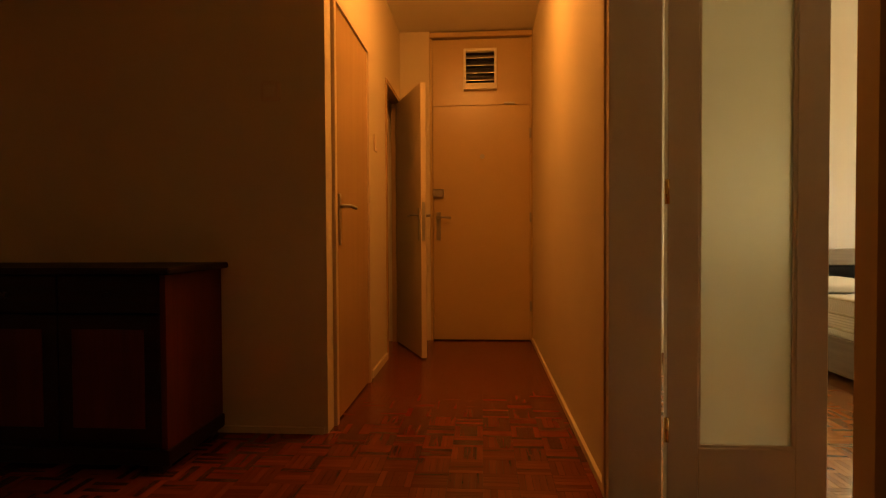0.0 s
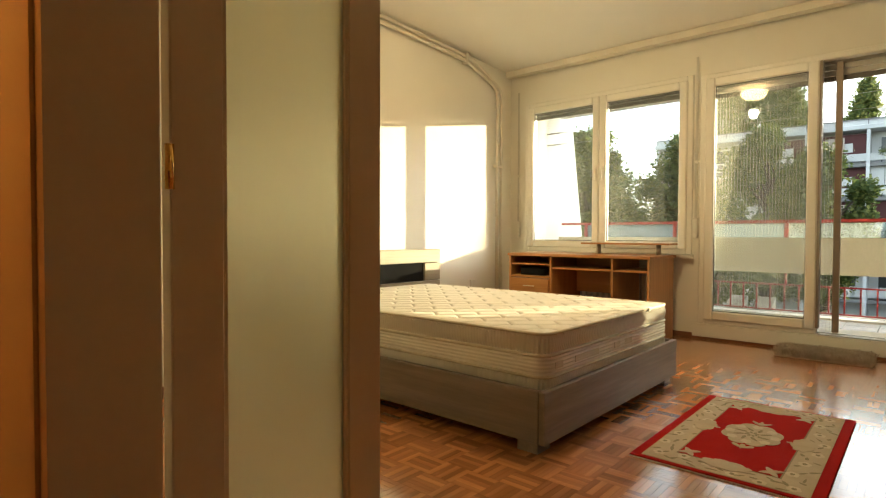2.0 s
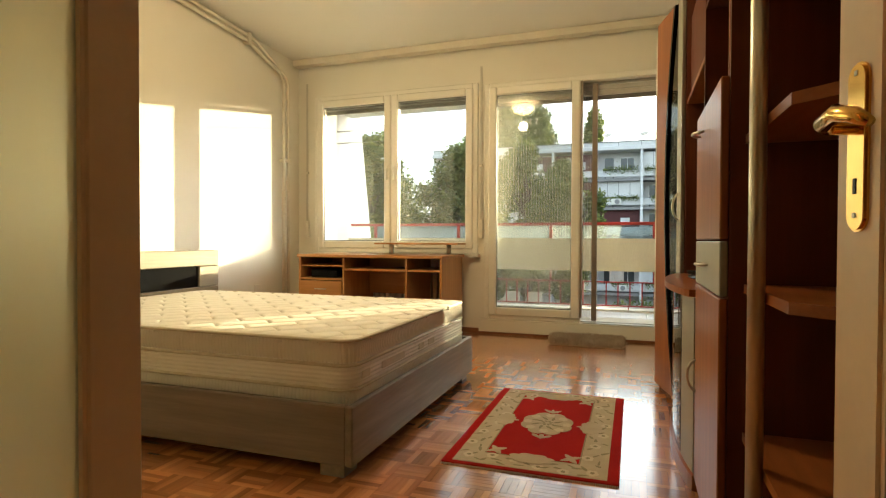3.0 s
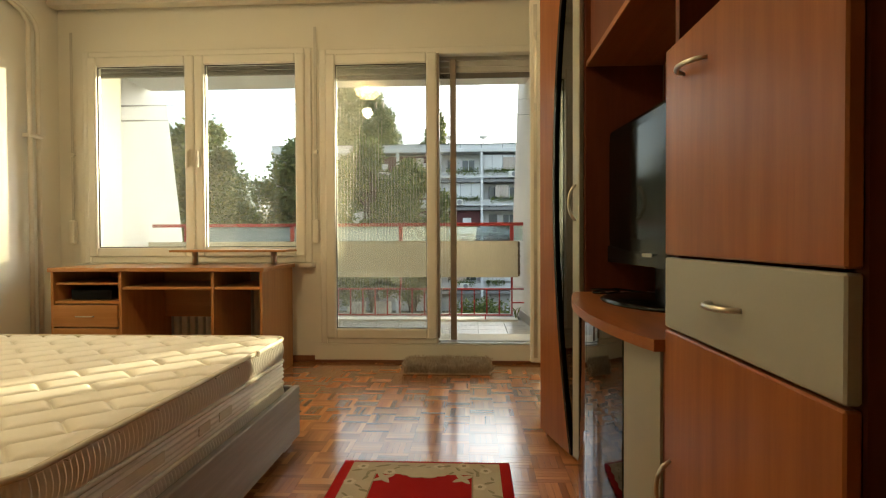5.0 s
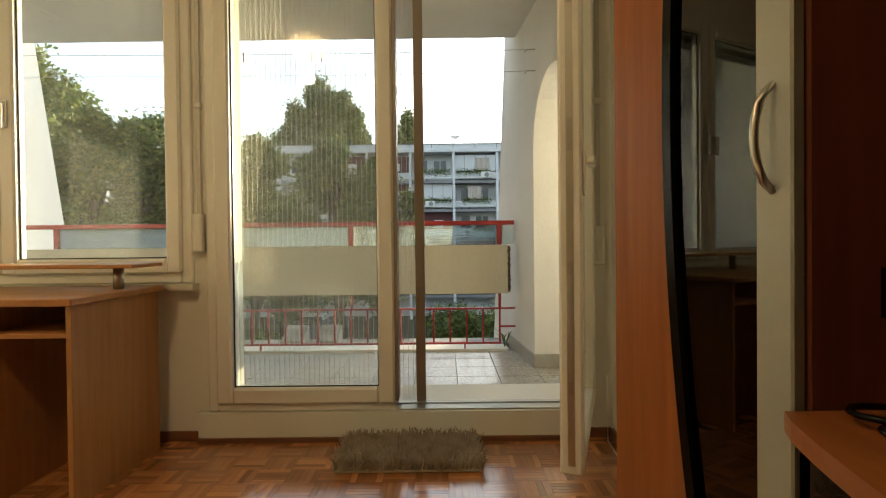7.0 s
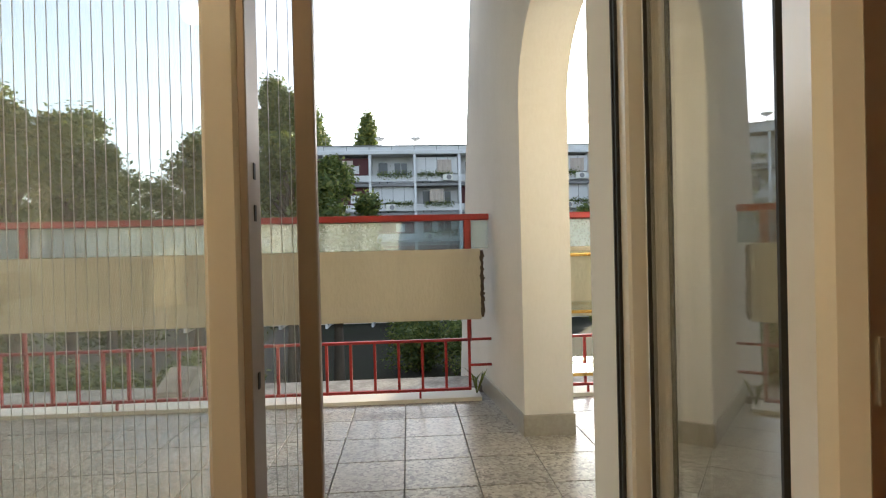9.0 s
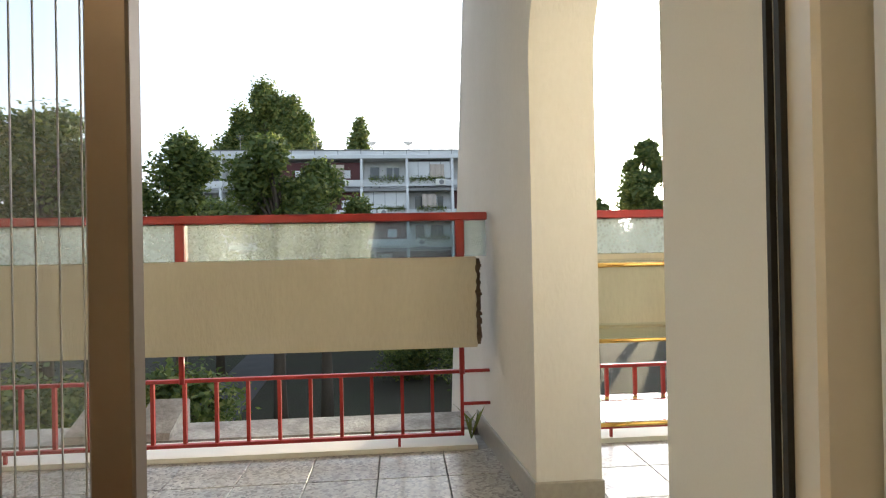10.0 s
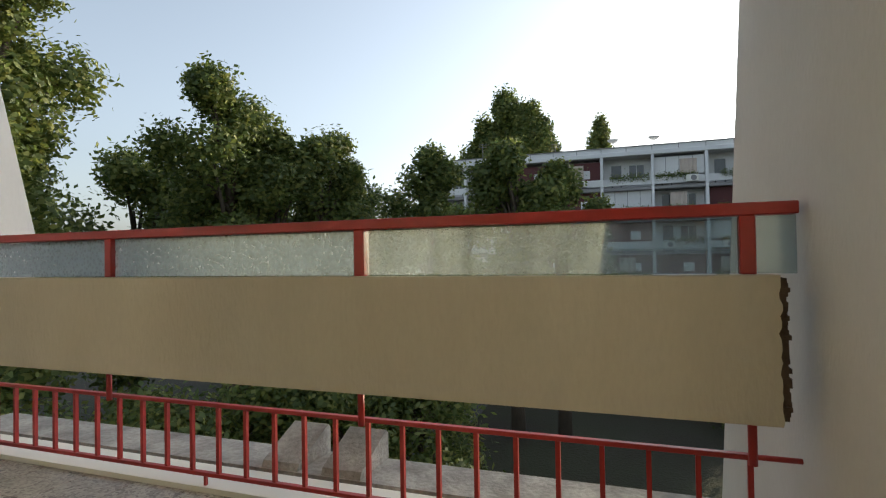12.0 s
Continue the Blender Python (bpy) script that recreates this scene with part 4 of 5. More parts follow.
# shaggy mat at the balcony door
mt = thing("door_mat", "shaggy grey-beige mat by the balcony door", "mat", (5.90, 1.86, 0.0))
M_SHAG = surface("shaggy_pile", (0.50, 0.42, 0.32), (0.30, 0.24, 0.17), 0.95, 14, 150, 0.5, amount=0.8)
random.seed(9)
box("backing", 5.735, 6.065, 1.56, 2.155, 0.001, 0.012, M_SHAG, mt, "", 0.004)
bm = bmesh.new()
for k in range(5200):
    x, y = random.uniform(5.735, 6.065), random.uniform(1.56, 2.155)
    a, h, s = random.uniform(0, 6.28), random.uniform(0.022, 0.058), 0.0046
    dx, dy = random.gauss(0, 0.017), random.gauss(0, 0.017)
    v = [bm.verts.new((x + s * math.cos(a + q * 2.094), y + s * math.sin(a + q * 2.094), 0.011)) for q in range(3)]
    w = [bm.verts.new((x + dx + 0.5 * s * math.cos(a + q * 2.094), y + dy + 0.5 * s * math.sin(a + q * 2.094), 0.011 + h)) for q in range(3)]
    for q in range(3):
        bm.faces.new((v[q], v[(q + 1) % 3], w[(q + 1) % 3], w[q]))
    bm.faces.new(w)
part("shag", bm, M_SHAG, mt, "tufted pile")["kind"] = "stuff"

# ---- desk ----
DX0, DX1, DY0, DY1 = 5.45, 6.05, 3.005, 4.395
desk = thing("desk", "beech computer desk under the window", "desk", (5.75, 3.7, 0.0))
box("worktop", DX0 - 0.02, DX1, DY0 - 0.015, DY1 + 0.01, 0.715, 0.742, M_DESK, desk, "", 0.004)
for y in (DY0, 3.32, 3.925, DY1 - 0.018):
    box("side_panel", DX0, DX1 - 0.02, y, y + 0.018, 0.0, 0.7145, M_DESKZ, desk)
box("back_panel", DX1 - 0.10, DX1 - 0.085, 3.339, 3.924, 0.36, 0.714, M_DESK, desk)
box("back_panel", DX1 - 0.04, DX1 - 0.025, 3.944, DY1 - 0.0185, 0.05, 0.714, M_DESK, desk)
box("shelf", DX0 + 0.01, DX1 - 0.11, 3.339, 3.924, 0.60, 0.618, M_DESK, desk, "keyboard shelf", 0.002)
box("shelf", DX0 + 0.01, DX1 - 0.05, 3.024, 3.319, 0.60, 0.618, M_DESK, desk, "", 0.002)
box("shelf", DX0 + 0.01, DX1 - 0.05, 3.944, DY1 - 0.0185, 0.51, 0.527, M_DESK, desk, "", 0.002)
box("shelf", DX0 + 0.02, DX1 - 0.05, 3.944, DY1 - 0.0185, 0.63, 0.644, M_DESK, desk, "", 0.002)
for z0, z1 in ((0.36, 0.502), (0.21, 0.352), (0.06, 0.202)):
    d = box("drawer", DX0 - 0.012, DX0 + 0.40, 3.946, DY1 - 0.0205, z0, z1, M_DESK, desk, "", 0.003)
    zc = (z0 + z1) / 2
    tube("pull", [(DX0 - 0.013, 4.10, zc), (DX0 - 0.03, 4.11, zc), (DX0 - 0.034, 4.16, zc), (DX0 - 0.03, 4.21, zc), (DX0 - 0.013, 4.22, zc)], 0.004, M_ALU, d, "curved metal pull", 8)
rs = thing("monitor_riser", "small beech shelf on metal posts standing on the desk", "shelf", (5.87, 3.36, 0.742))
box("board", 5.74, 5.98, 2.955, 3.775, 0.832, 0.848, M_DESK, rs, "", 0.003)
for y in (3.08, 3.65):
    tube("post", [(5.86, y, 0.743), (5.86, y, 0.8315)], 0.021, M_ALU, rs, "short metal post", 16)
bx = thing("desk_box", "small dark device in the desk compartment", "device", (5.7, 4.15, 0.527))
box("body", 5.50, 5.80, 4.02, 4.30, 0.528, 0.60, M_BLACK, bx, "", 0.008)

# ribbed radiator under the window
rad = thing("radiator", "cream ribbed radiator under the window behind the desk", "radiator", (6.08, 3.6, 0.1))
for k in range(14):
    y = 3.20 + k * 0.062
    box("rib", 6.058, 6.112, y, y + 0.046, 0.13, 0.62, M_PIPE, rad, "", 0.012, 2)
for z in (0.17, 0.57):
    tube("header", [(6.085, 3.19, z), (6.085, 4.07, z)], 0.018, M_PIPE, rad)
for y in (3.25, 4.0):
    box("foot", 6.07, 6.10, y, y + 0.02, 0.0, 0.131, M_PIPE, rad)

# ---- wall unit ----
YF = 1.290
# open end shelves with a metal pole
es = thing("end_shelf_unit", "cherry open corner shelf unit with a metal pole", "shelf unit", (2.35, 1.05, 0.0))
box("back_panel", 2.04, 2.650, 0.938, 0.952, 0.0, 2.05, M_CHERRY, es)
SHELF = [(2.650, 0.953), (2.650, 1.235), (2.235, 1.235), (2.055, 1.06), (2.055, 0.953)]
for z in (0.06, 0.375, 0.745, 1.115, 1.50, 1.88):
    bm = add_prism(bmesh.new(), SHELF, z, z + 0.022)
    part("shelf", bm, M_CHERRYX, es, "shelf with a cut corner")
tube("pole", [(2.415, 1.252, 0.0), (2.415, 1.252, 2.08)], 0.017, M_ALU, es, "brushed metal pole", 16)
# tall middle cabinet
mc = thing("tall_cabinet", "cherry cabinet with two doors and a grey drawer", "cabinet", (2.87, 1.1, 0.0))
box("side_panel", 2.652, 2.672, 0.94, YF - 0.021, 0.0, 2.05, M_CHERRYSHADE, mc)
box("side_panel", 3.18, 3.20, 0.94, YF - 0.021, 0.0, 2.05, M_CHERRYSHADE, mc)
box("back_panel", 2.673, 3.179, 0.94, 0.952, 0.05, 2.05, M_CHERRYSHADE, mc)
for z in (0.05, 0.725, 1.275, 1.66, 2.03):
    box("board", 2.673, 3.179, 0.953, YF - 0.022, z, z + 0.019, M_CHERRYSHADE, mc)
box("plinth", 2.673, 3.179, 1.20, 1.215, 0.0, 0.049, M_CHERRYSHADE, mc)
box("divider", 2.74, 2.756, 0.953, YF - 0.03, 1.295, 1.659, M_CHERRY, mc)
up = box("upper_door", 2.656, 3.197, YF - 0.020, YF, 0.879, 1.29, M_CHERRY, mc, "", 0.003)
dr = box("drawer_front", 2.656, 3.197, YF - 0.020, YF, 0.733, 0.874, M_ALUFOIL, mc, "grey metallic drawer front", 0.003)
lo = box("lower_door", 2.656, 3.197, YF - 0.020, YF, 0.052, 0.728, M_CHERRY, mc, "", 0.003)


def bow(parent, a, b, out, r=0.005, mat=None):
    """A bowed metal pull between two places, standing out from its front."""
    a, b, o = Vector(a), Vector(b), Vector(out)
    pts = [a + (b - a) * t + o * math.sin(math.pi * t) ** 0.6 for t in [k / 10 for k in range(11)]]
    return tube("pull", pts, [r * 0.7] + [r] * 9 + [r * 0.7], mat or M_ALU, parent, "bowed metal pull", 8)


bow(up, (3.0, YF, 1.215), (3.10, YF, 1.215), (0, 0.028, 0))
bow(dr, (2.88, YF, 0.805), (2.98, YF, 0.805), (0, 0.028, 0))
bow(lo, (3.165, YF, 0.36), (3.165, YF, 0.47), (0, 0.028, 0))

# low television cabinet with a bowed top
tvc = thing("tv_cabinet", "cherry television cabinet with bowed top and smoked glass doors", "tv cabinet", (3.66, 1.15, 0.0))


def bowed(x0, x1, y0, extra, ya, yb, n=28):
    """Plan outline with a bowed front between two ends."""
    pts = [(x1, y0), (x0, y0)]
    for k in range(n + 1):
        t = k / n
        pts.append((x0 + (x1 - x0) * t, ya + (yb - ya) * t + extra * math.sin(math.pi * t) ** 0.75))
    return pts


bm = add_prism(bmesh.new(), bowed(3.202, 4.243, 0.94, 0.070, 1.310, 1.275), 0.680, 0.705)
part("top_board", bm, M_CHERRYX, tvc, "bowed cherry top board")
bm = add_prism(bmesh.new(), bowed(3.202, 4.240, 0.94, 0.06, 1.295, 1.255), 0.0, 0.055)
part("base_board", bm, M_CHERRYX, tvc, "bowed base")
box("side_panel", 3.202, 3.220, 0.94, 1.285, 0.056, 0.679, M_CHERRYSHADE, tvc)
box("side_panel", 4.222, 4.240, 0.94, 1.240, 0.056, 0.679, M_CHERRYSHADE, tvc)
box("back_panel", 3.221, 4.221, 0.94, 0.952, 0.056, 0.679, M_CHERRYSHADE, tvc)
box("shelf", 3.221, 4.221, 0.953, 1.23, 0.34, 0.358, M_CHERRYX, tvc)


def bowed_sheet(x0, x1, t0, t1, z0, z1, thick, n=14):
    """A piece of the bowed front between two fractions of its length."""
    a, b = [], []
    for k in range(n + 1):
        t = t0 + (t1 - t0) * k / n
        x = x0 + (x1 - x0) * t
        y = 1.288 - 0.025 * t + 0.05 * math.sin(math.pi * t) ** 0.75
        a.append((x, y))
        b.append((x, y - thick))
    return add_prism(bmesh.new(), a + b[::-1], z0, z1)


part("front_panel", bowed_sheet(3.21, 4.238, 0.01, 0.19, 0.058, 0.676, 0.016), M_ALUFOIL, tvc, "grey metallic front panel", smooth=False)
for t0, t1 in ((0.20, 0.585), (0.593, 0.985)):
    part("glass_door", bowed_sheet(3.21, 4.238, t0, t1, 0.058, 0.676, 0.006), M_DARKGLASS, tvc, "smoked glass door")
# shelf bridging over the television, with the panel behind
ov = thing("tv_back_panel", "cherry back panel and top shelf around the television", "panel", (3.66, 0.95, 0.705))
box("panel", 3.202, 4.243, 0.925, 0.938, 0.706, 2.04, M_CHERRYSHADE, ov)
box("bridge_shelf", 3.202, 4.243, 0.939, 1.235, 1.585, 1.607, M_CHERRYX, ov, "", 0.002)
box("upper_door", 3.55, 4.24, 1.20, 1.218, 1.61, 2.03, M_CHERRYSHADE, ov)

# television
tv = thing("television", "black flat-screen television, switched off", "television", (3.85, 1.085, 0.705), turn=4.0, local=True)
bm = bmesh.new()
add_box(bm, -0.46, 0.44, -0.085, 0.03, 0.115, 0.625, 0.014, 2)
part("housing", bm, M_BLACK, tv)
box("screen", -0.415, 0.395, 0.0302, 0.0335, 0.205, 0.585, M_SCREEN, tv, "dark reflecting screen", 0.001)
bm = add_prism(bmesh.new(), [(-0.455, 0.118), (0.435, 0.118), (0.435, 0.195)] + [(0.435 - 0.89 * k / 16, 0.185 - 0.03 * math.sin(math.pi * k / 16)) for k in range(17)], 0.0302, 0.038, "y")
part("lower_trim", bm, M_BLACK, tv, "glossy black lower trim")
box("logo_bar", -0.04, 0.04, 0.0382, 0.0395, 0.148, 0.160, M_ALU, tv, "small silver bar")
box("neck", -0.06, 0.06, -0.06, -0.01, 0.012, 0.1145, M_BLACK, tv, "", 0.006)
part("foot", add_lathe(bmesh.new(), [(0.27, 0.001), (0.275, 0.006), (0.24, 0.014), (0.08, 0.022)], (0, 0, 0), 36), M_BLACK, tv, "glossy oval foot", smooth=True)
fo = [c for c in tv.children if c.name.startswith("foot")][0]
for v in fo.data.vertices:
    v.co.y *= 0.62
cb = thing("cable", "black cable lying coiled on the television cabinet", "cable", (4.12, 1.2, 0.705))
tube("wire", [(4.12 + 0.05 * math.cos(a * 0.5) + 0.004 * a, 1.18 + 0.05 * math.sin(a * 0.5), 0.710 + 0.0006 * a) for a in range(22)] + [(4.02, 1.02, 0.715), (3.95, 0.99, 0.72)], 0.004, M_BLACK, cb, "", 6)

# wardrobe with a slanted front and a lens-shaped glass strip
WX0, WX1, WY0, WY1, WH = 4.245, 4.635, 1.262, 1.366, 2.15
WW = math.hypot(WX1 - WX0, WY1 - WY0)
WTURN = math.degrees(math.atan2(WY1 - WY0, WX1 - WX0))
wr = thing("wardrobe", "cherry wardrobe with a curved smoked glass strip and grey door", "wardrobe", (4.44, 1.13, 0.0))


def front(bm):
    """From the plane of the wardrobe's front, with its near corner at nought, to the room."""
    bmesh.ops.transform(bm, matrix=pose(WX0, WY0, 0, 0, 0, WTURN), verts=bm.verts)
    return bm


def front_y(x):
    return WY0 + (WY1 - WY0) * (x - WX0) / (WX1 - WX0) - 0.024


for a, b in ((WX0, WX0 + 0.018), (WX1 - 0.018, WX1)):
    # the near side panel takes the darkened cherry, its shade painted in
    part("side_panel", add_prism(bmesh.new(), [(a, 0.94), (b, 0.94), (b, front_y(b)), (a, front_y(a))], 0.0, WH), M_CHERRYSHADE if a == WX0 else M_CHERRY, wr, "cherry side panel with shade in its colour" if a == WX0 else "")
a, b = WX0 + 0.0185, WX1 - 0.0185
box("back_panel", a, b, 0.94, 0.952, 0.0, WH, M_CHERRYSHADE, wr)
for z in (0.0, 0.5, 0.92, 1.36, 1.8, WH - 0.019):
    part("board", add_prism(bmesh.new(), [(a, 0.953), (b, 0.953), (b, front_y(b) - 0.006), (a, front_y(a) - 0.006)], z, z + 0.018), M_CHERRYX, wr)


def lens_u(z):
    return 0.085 + 0.170 * (1 - ((z - 1.15) / 1.12) ** 2)


gd = part("grey_door", front(add_box(bmesh.new(), 0.001, 0.060, -0.022, 0.0, 0.03, WH - 0.004, 0.003)), M_ALUFOIL, wr, "grey metallic door strip")
zs = [0.03 + (WH - 0.034) * k / 32 for k in range(33)]
bm = add_prism(bmesh.new(), [(WW - 0.001, zs[0]), (WW - 0.001, zs[-1])] + [(lens_u(z), z) for z in reversed(zs)], -0.020, 0.0, "y")
part("curved_door", front(bm), M_CHERRY, wr, "cherry door with a curved edge")
bm = add_prism(bmesh.new(), [(lens_u(z) - 0.001, z) for z in zs] + [(lens_u(z) - 0.022, z) for z in reversed(zs)], -0.022, 0.003, "y")
part("curved_trim", front(bm), M_BLACK, wr, "dark curved trim")
bm = add_prism(bmesh.new(), [(0.061, zs[0])] + [(lens_u(z) - 0.023, z) for z in zs] + [(0.061, zs[-1])], -0.014, -0.008, "y")
part("glass_strip", front(bm), M_DARKGLASS, wr, "smoked glass strip")
hx, hy = WX0 + 0.030 * math.cos(radians(WTURN)), WY0 + 0.030 * math.sin(radians(WTURN))
bow(gd, (hx, hy, 0.985), (hx, hy, 1.128), (-0.008, 0.030, 0), 0.006)

# cable along the floor by the balcony door
cb = thing("cable", "thin cable lying loose along the wall at the floor", "cable", (5.8, 0.97, 0.0))
tube("wire", [(6.08, 0.96, 0.30), (6.085, 0.955, 0.10), (6.05, 0.965, 0.006), (5.85, 0.975, 0.004), (5.6, 0.99, 0.004), (5.3, 0.97, 0.004), (4.9, 0.96, 0.004)], 0.0035, M_WHITEPLAST, cb, "", 6)
sk = thing("socket", "white wall socket beside the bed", "socket", (5.35, 4.78, 0.42))
box("plate", 5.31, 5.39, wall_y(5.35) - 0.016, wall_y(5.35) + 0.004, 0.38, 0.46, M_WHITEPLAST, sk, "", 0.004)

# ---- balcony ----
boxes("balcony_floor", M_OLDCONC, (XO, 8.34, -4.0, 5.27, DECK - 0.22, DECK - 0.012), label="concrete balcony slab")
boxes("balcony_ceiling", M_PLASTER, (XO, 8.06, -4.0, 5.27, 2.59, 2.80), label="plastered underside of the balcony above")
boxes("trim_balcony_kerb", M_WALL, (8.12, 8.335, 1.18, 5.27, DECK - 0.011, DECK + 0.02), (8.12, 8.335, -4.0, 0.85, DECK - 0.011, DECK + 0.02), label="white painted kerb at the balcony edge")
boxes("pavement_ledge", M_OLDCONC, (8.37, 8.65, -4.0, 5.27, -0.30, 0.03), label="weathered concrete ledge outside the railing")
for y0, y1 in ((2.66, 2.85), (2.97, 3.16)):
    bm = add_prism(bmesh.new(), [(8.375, 0.031), (8.65, 0.031), (8.65, 0.150), (8.63, 0.168), (8.39, 0.060)], y0, y1, "y")
    tagged(part("ledge_kerb", bm, M_OLDCONC), "low weathered concrete kerb on the ledge", "kerb", "ledge kerbs")


def fin(name, y0, y1, outline, label):
    bm = add_prism(bmesh.new(), outline, y0, y1, "y")
    for v in bm.verts:
        v.co.y += (v.co.x - 7.495) * 0.087
    return tagged(part(name, bm, M_PLASTER), label, "", "", "structure")


arch = [(7.033 + 0.462 * math.cos(radians(a)), 1.58 + 0.462 * math.sin(radians(a))) for a in range(0, 181, 9)]
fin("wall_fin_arch", 0.825, 1.060, [(7.495, DECK - 0.02)] + arch + [(6.571, 3.0), (8.42, 3.0), (9.87, -3.0), (8.345, -3.0), (8.345, DECK - 0.02)], "plastered side wall of the balcony with an arched passage")
fin("wall_fin_plain", 5.272, 5.45, [(6.572, -3.0), (6.572, 3.0), (8.42, 3.0), (8.925, 0.91), (8.346, 0.60), (8.346, -3.0)], "plastered sloping side wall of the balcony")
# terrazzo skirting on the arch pier
M_TERR = surface("terrazzo", (0.42, 0.39, 0.32), (0.20, 0.18, 0.15), 0.32, 2.0, 55, 0.1, amount=0.7)
bm = add_box(bmesh.new(), 7.486, 8.40, 0.817, 1.069, DECK - 0.011, DECK + 0.10, 0.004)
for v in bm.verts:
    v.co.y += (v.co.x - 7.495) * 0.087
tagged(part("baseboard_pier", bm, M_TERR), "terrazzo skirting round the arch pier", "", "", "structure")


def ragged_panel(y0, y1, end):
    """A cream parapet panel with a broken end."""
    bm = bmesh.new()
    n = 26
    random.seed(3)
    pts = [(y1, 0.508), (y1, 0.898)]
    for k in range(n + 1):
        z = 0.898 - 0.39 * k / n
        pts.append((y0 + (0.008 * noise.noise((k * 0.45, 2.0, 0)) + random.uniform(-0.002, 0.003) if end else 0), z))
    add_prism(bm, pts, 7.955, 8.05, "x")
    return bm


def parapet(y0, y1, posts, name):
    t = thing("balcony_parapet", name, "parapet", (8.0, (y0 + y1) / 2, 0.508))
    part("panel", ragged_panel(y0, y1, y0 > 0), M_PANEL, t, "cream concrete panel")
    box("top_rail", 8.035, 8.10, y0 - 0.065, y1, 1.062, 1.097, M_RED, t, "red painted top rail", 0.003)
    for k, y in enumerate(posts):
        box("post", 8.035, 8.08, y - 0.02, y + 0.02, 0.8985, 1.0615, M_RED, t, "red painted post", 0.003)
        tube("strut", [(8.04, y, 0.375), (8.04, y, 0.5075)], 0.012, M_RED, t, "red painted strut")
    for k in range(len(posts) - 1):
        a, b = posts[k] + 0.019, posts[k + 1] - 0.019
        box("pane", 8.055, 8.061, a, b, 0.900, 1.060, M_OLDGLASS if k == 0 else M_WIRED, t, "stained clear glass pane" if k == 0 else "patterned glass pane")
    return t


parapet(1.196, 5.265, [1.255, 2.465, 3.675, 4.885], "cream parapet panel with red rail and glass panes")
box("edge_pane", 8.055, 8.061, 1.135, 1.233, 0.900, 1.060, M_OLDGLASS, bpy.data.objects["balcony_parapet"], "narrow glass pane")
parapet(-3.6, 0.86, [-3.55, -2.6, -1.5, -0.35, 0.83], "cream parapet panel of the next balcony with red rail")


def low_rail(y0, y1, label):
    t = thing("low_railing", label, "railing", (8.14, (y0 + y1) / 2, DECK))
    box("upper_bar", 8.128, 8.152, y0, y1, 0.358, 0.374, M_RED, t, "", 0.002)
    box("lower_bar", 8.128, 8.152, y0, y1, 0.070, 0.086, M_RED, t, "", 0.002)
    k = int((y1 - y0) / 0.138)
    for i in range(k + 1):
        y = y0 + 0.007 + i * (y1 - y0 - 0.014) / k
        box("baluster", 8.132, 8.148, y - 0.0075, y + 0.0075, 0.0865, 0.3575, M_RED, t)
    for y in (y0 + 0.3, (y0 + y1) / 2, y1 - 0.3):
        box("foot", 8.134, 8.146, y - 0.006, y + 0.006, DECK + 0.0205, 0.0695, M_RED, t)
    return t


bm = bmesh.new()
random.seed(8)
for k in range(30):
    z = 0.515 + k * 0.0125
    add_box(bm, 7.985 + random.uniform(0, 0.012), 8.045, 1.166 + random.uniform(0, 0.010), 1.206, z, z + 0.0124)
M_RUST = surface("rusty_rubble", (0.16, 0.115, 0.08), (0.06, 0.042, 0.03), 0.95, 12, 80, 0.9, dist=0.006)
part("broken_edge", bm, M_RUST, bpy.data.objects["balcony_parapet"], "dark rusted broken edge")
lr = low_rail(1.24, 5.265, "red painted iron railing below the parapet")
for z in (0.366, 0.215):
    tube("wall_rod", [(8.14, 1.239, z), (8.14, 1.115, z)], 0.008, M_RED, lr, "rod into the wall")
low_rail(-3.6, 0.84, "red painted iron railing of the next balcony")

# clothes lines and hooks
for z, y in ((2.27, 1.05), (2.12, 1.05)):
    x = 7.42
    lw = thing("clothes_line", "thin clothes line with hooks across the balcony", "clothes line", (x, 2.9, z), group="clothes lines")
    tube("line", [(x, y + 0.02, z), (x, 2.2, z - 0.015), (x, 3.4, z - 0.015), (x, 5.04, z)], 0.0022, M_STEEL, lw, "", 5)
    tube("hook", [(x, y + 0.0, z), (x, y + 0.06, z), (x + 0.02, y + 0.075, z - 0.012)], 0.005, M_STEEL, lw, "steel hook", 6)
    tube("turnbuckle", [(x, 4.90, z), (x, 4.98, z), (x, 5.20, z), (x, 5.26, z)], [0.003, 0.009, 0.009, 0.004], M_STEEL, lw, "steel turnbuckle at the side wall", 6)
for y in (2.55, 2.62, 3.1):
    pg = thing("clothes_peg", "small brown clothes peg on the line", "clothes peg", (7.42, y, 2.2), group="clothes pegs")
    box("body", 7.415, 7.426, y - 0.005, y + 0.005, 2.20, 2.27, M_BASE, pg)

# brass and glass shelf stand seen through the arch
et = thing("shelf_stand", "brass shelf stand with three glass shelves on the next balcony", "shelf stand", (7.73, 0.58, DECK))
for x in (7.58, 7.93):
    for y in (0.31, 0.845):
        tube("post", [(x, y, DECK), (x, y, 0.90)], 0.014, M_BRASS, et, "brass post", 12)
for z in (0.27, 0.58, 0.86):
    bm = bmesh.new()
    for y in (0.31, 0.845):
        add_tube(bm, [(7.58, y, z), (7.93, y, z)], 0.008, 8)
    for x in (7.58, 7.93):
        add_tube(bm, [(x, 0.31, z), (x, 0.845, z)], 0.008, 8)
    part("shelf_frame", bm, M_BRASS, et, "brass shelf frame", smooth=True)
    no_shadow(box("glass_shelf", 7.585, 7.925, 0.315, 0.84, z + 0.009, z + 0.017, M_CLEAR, et, "clear glass shelf"))

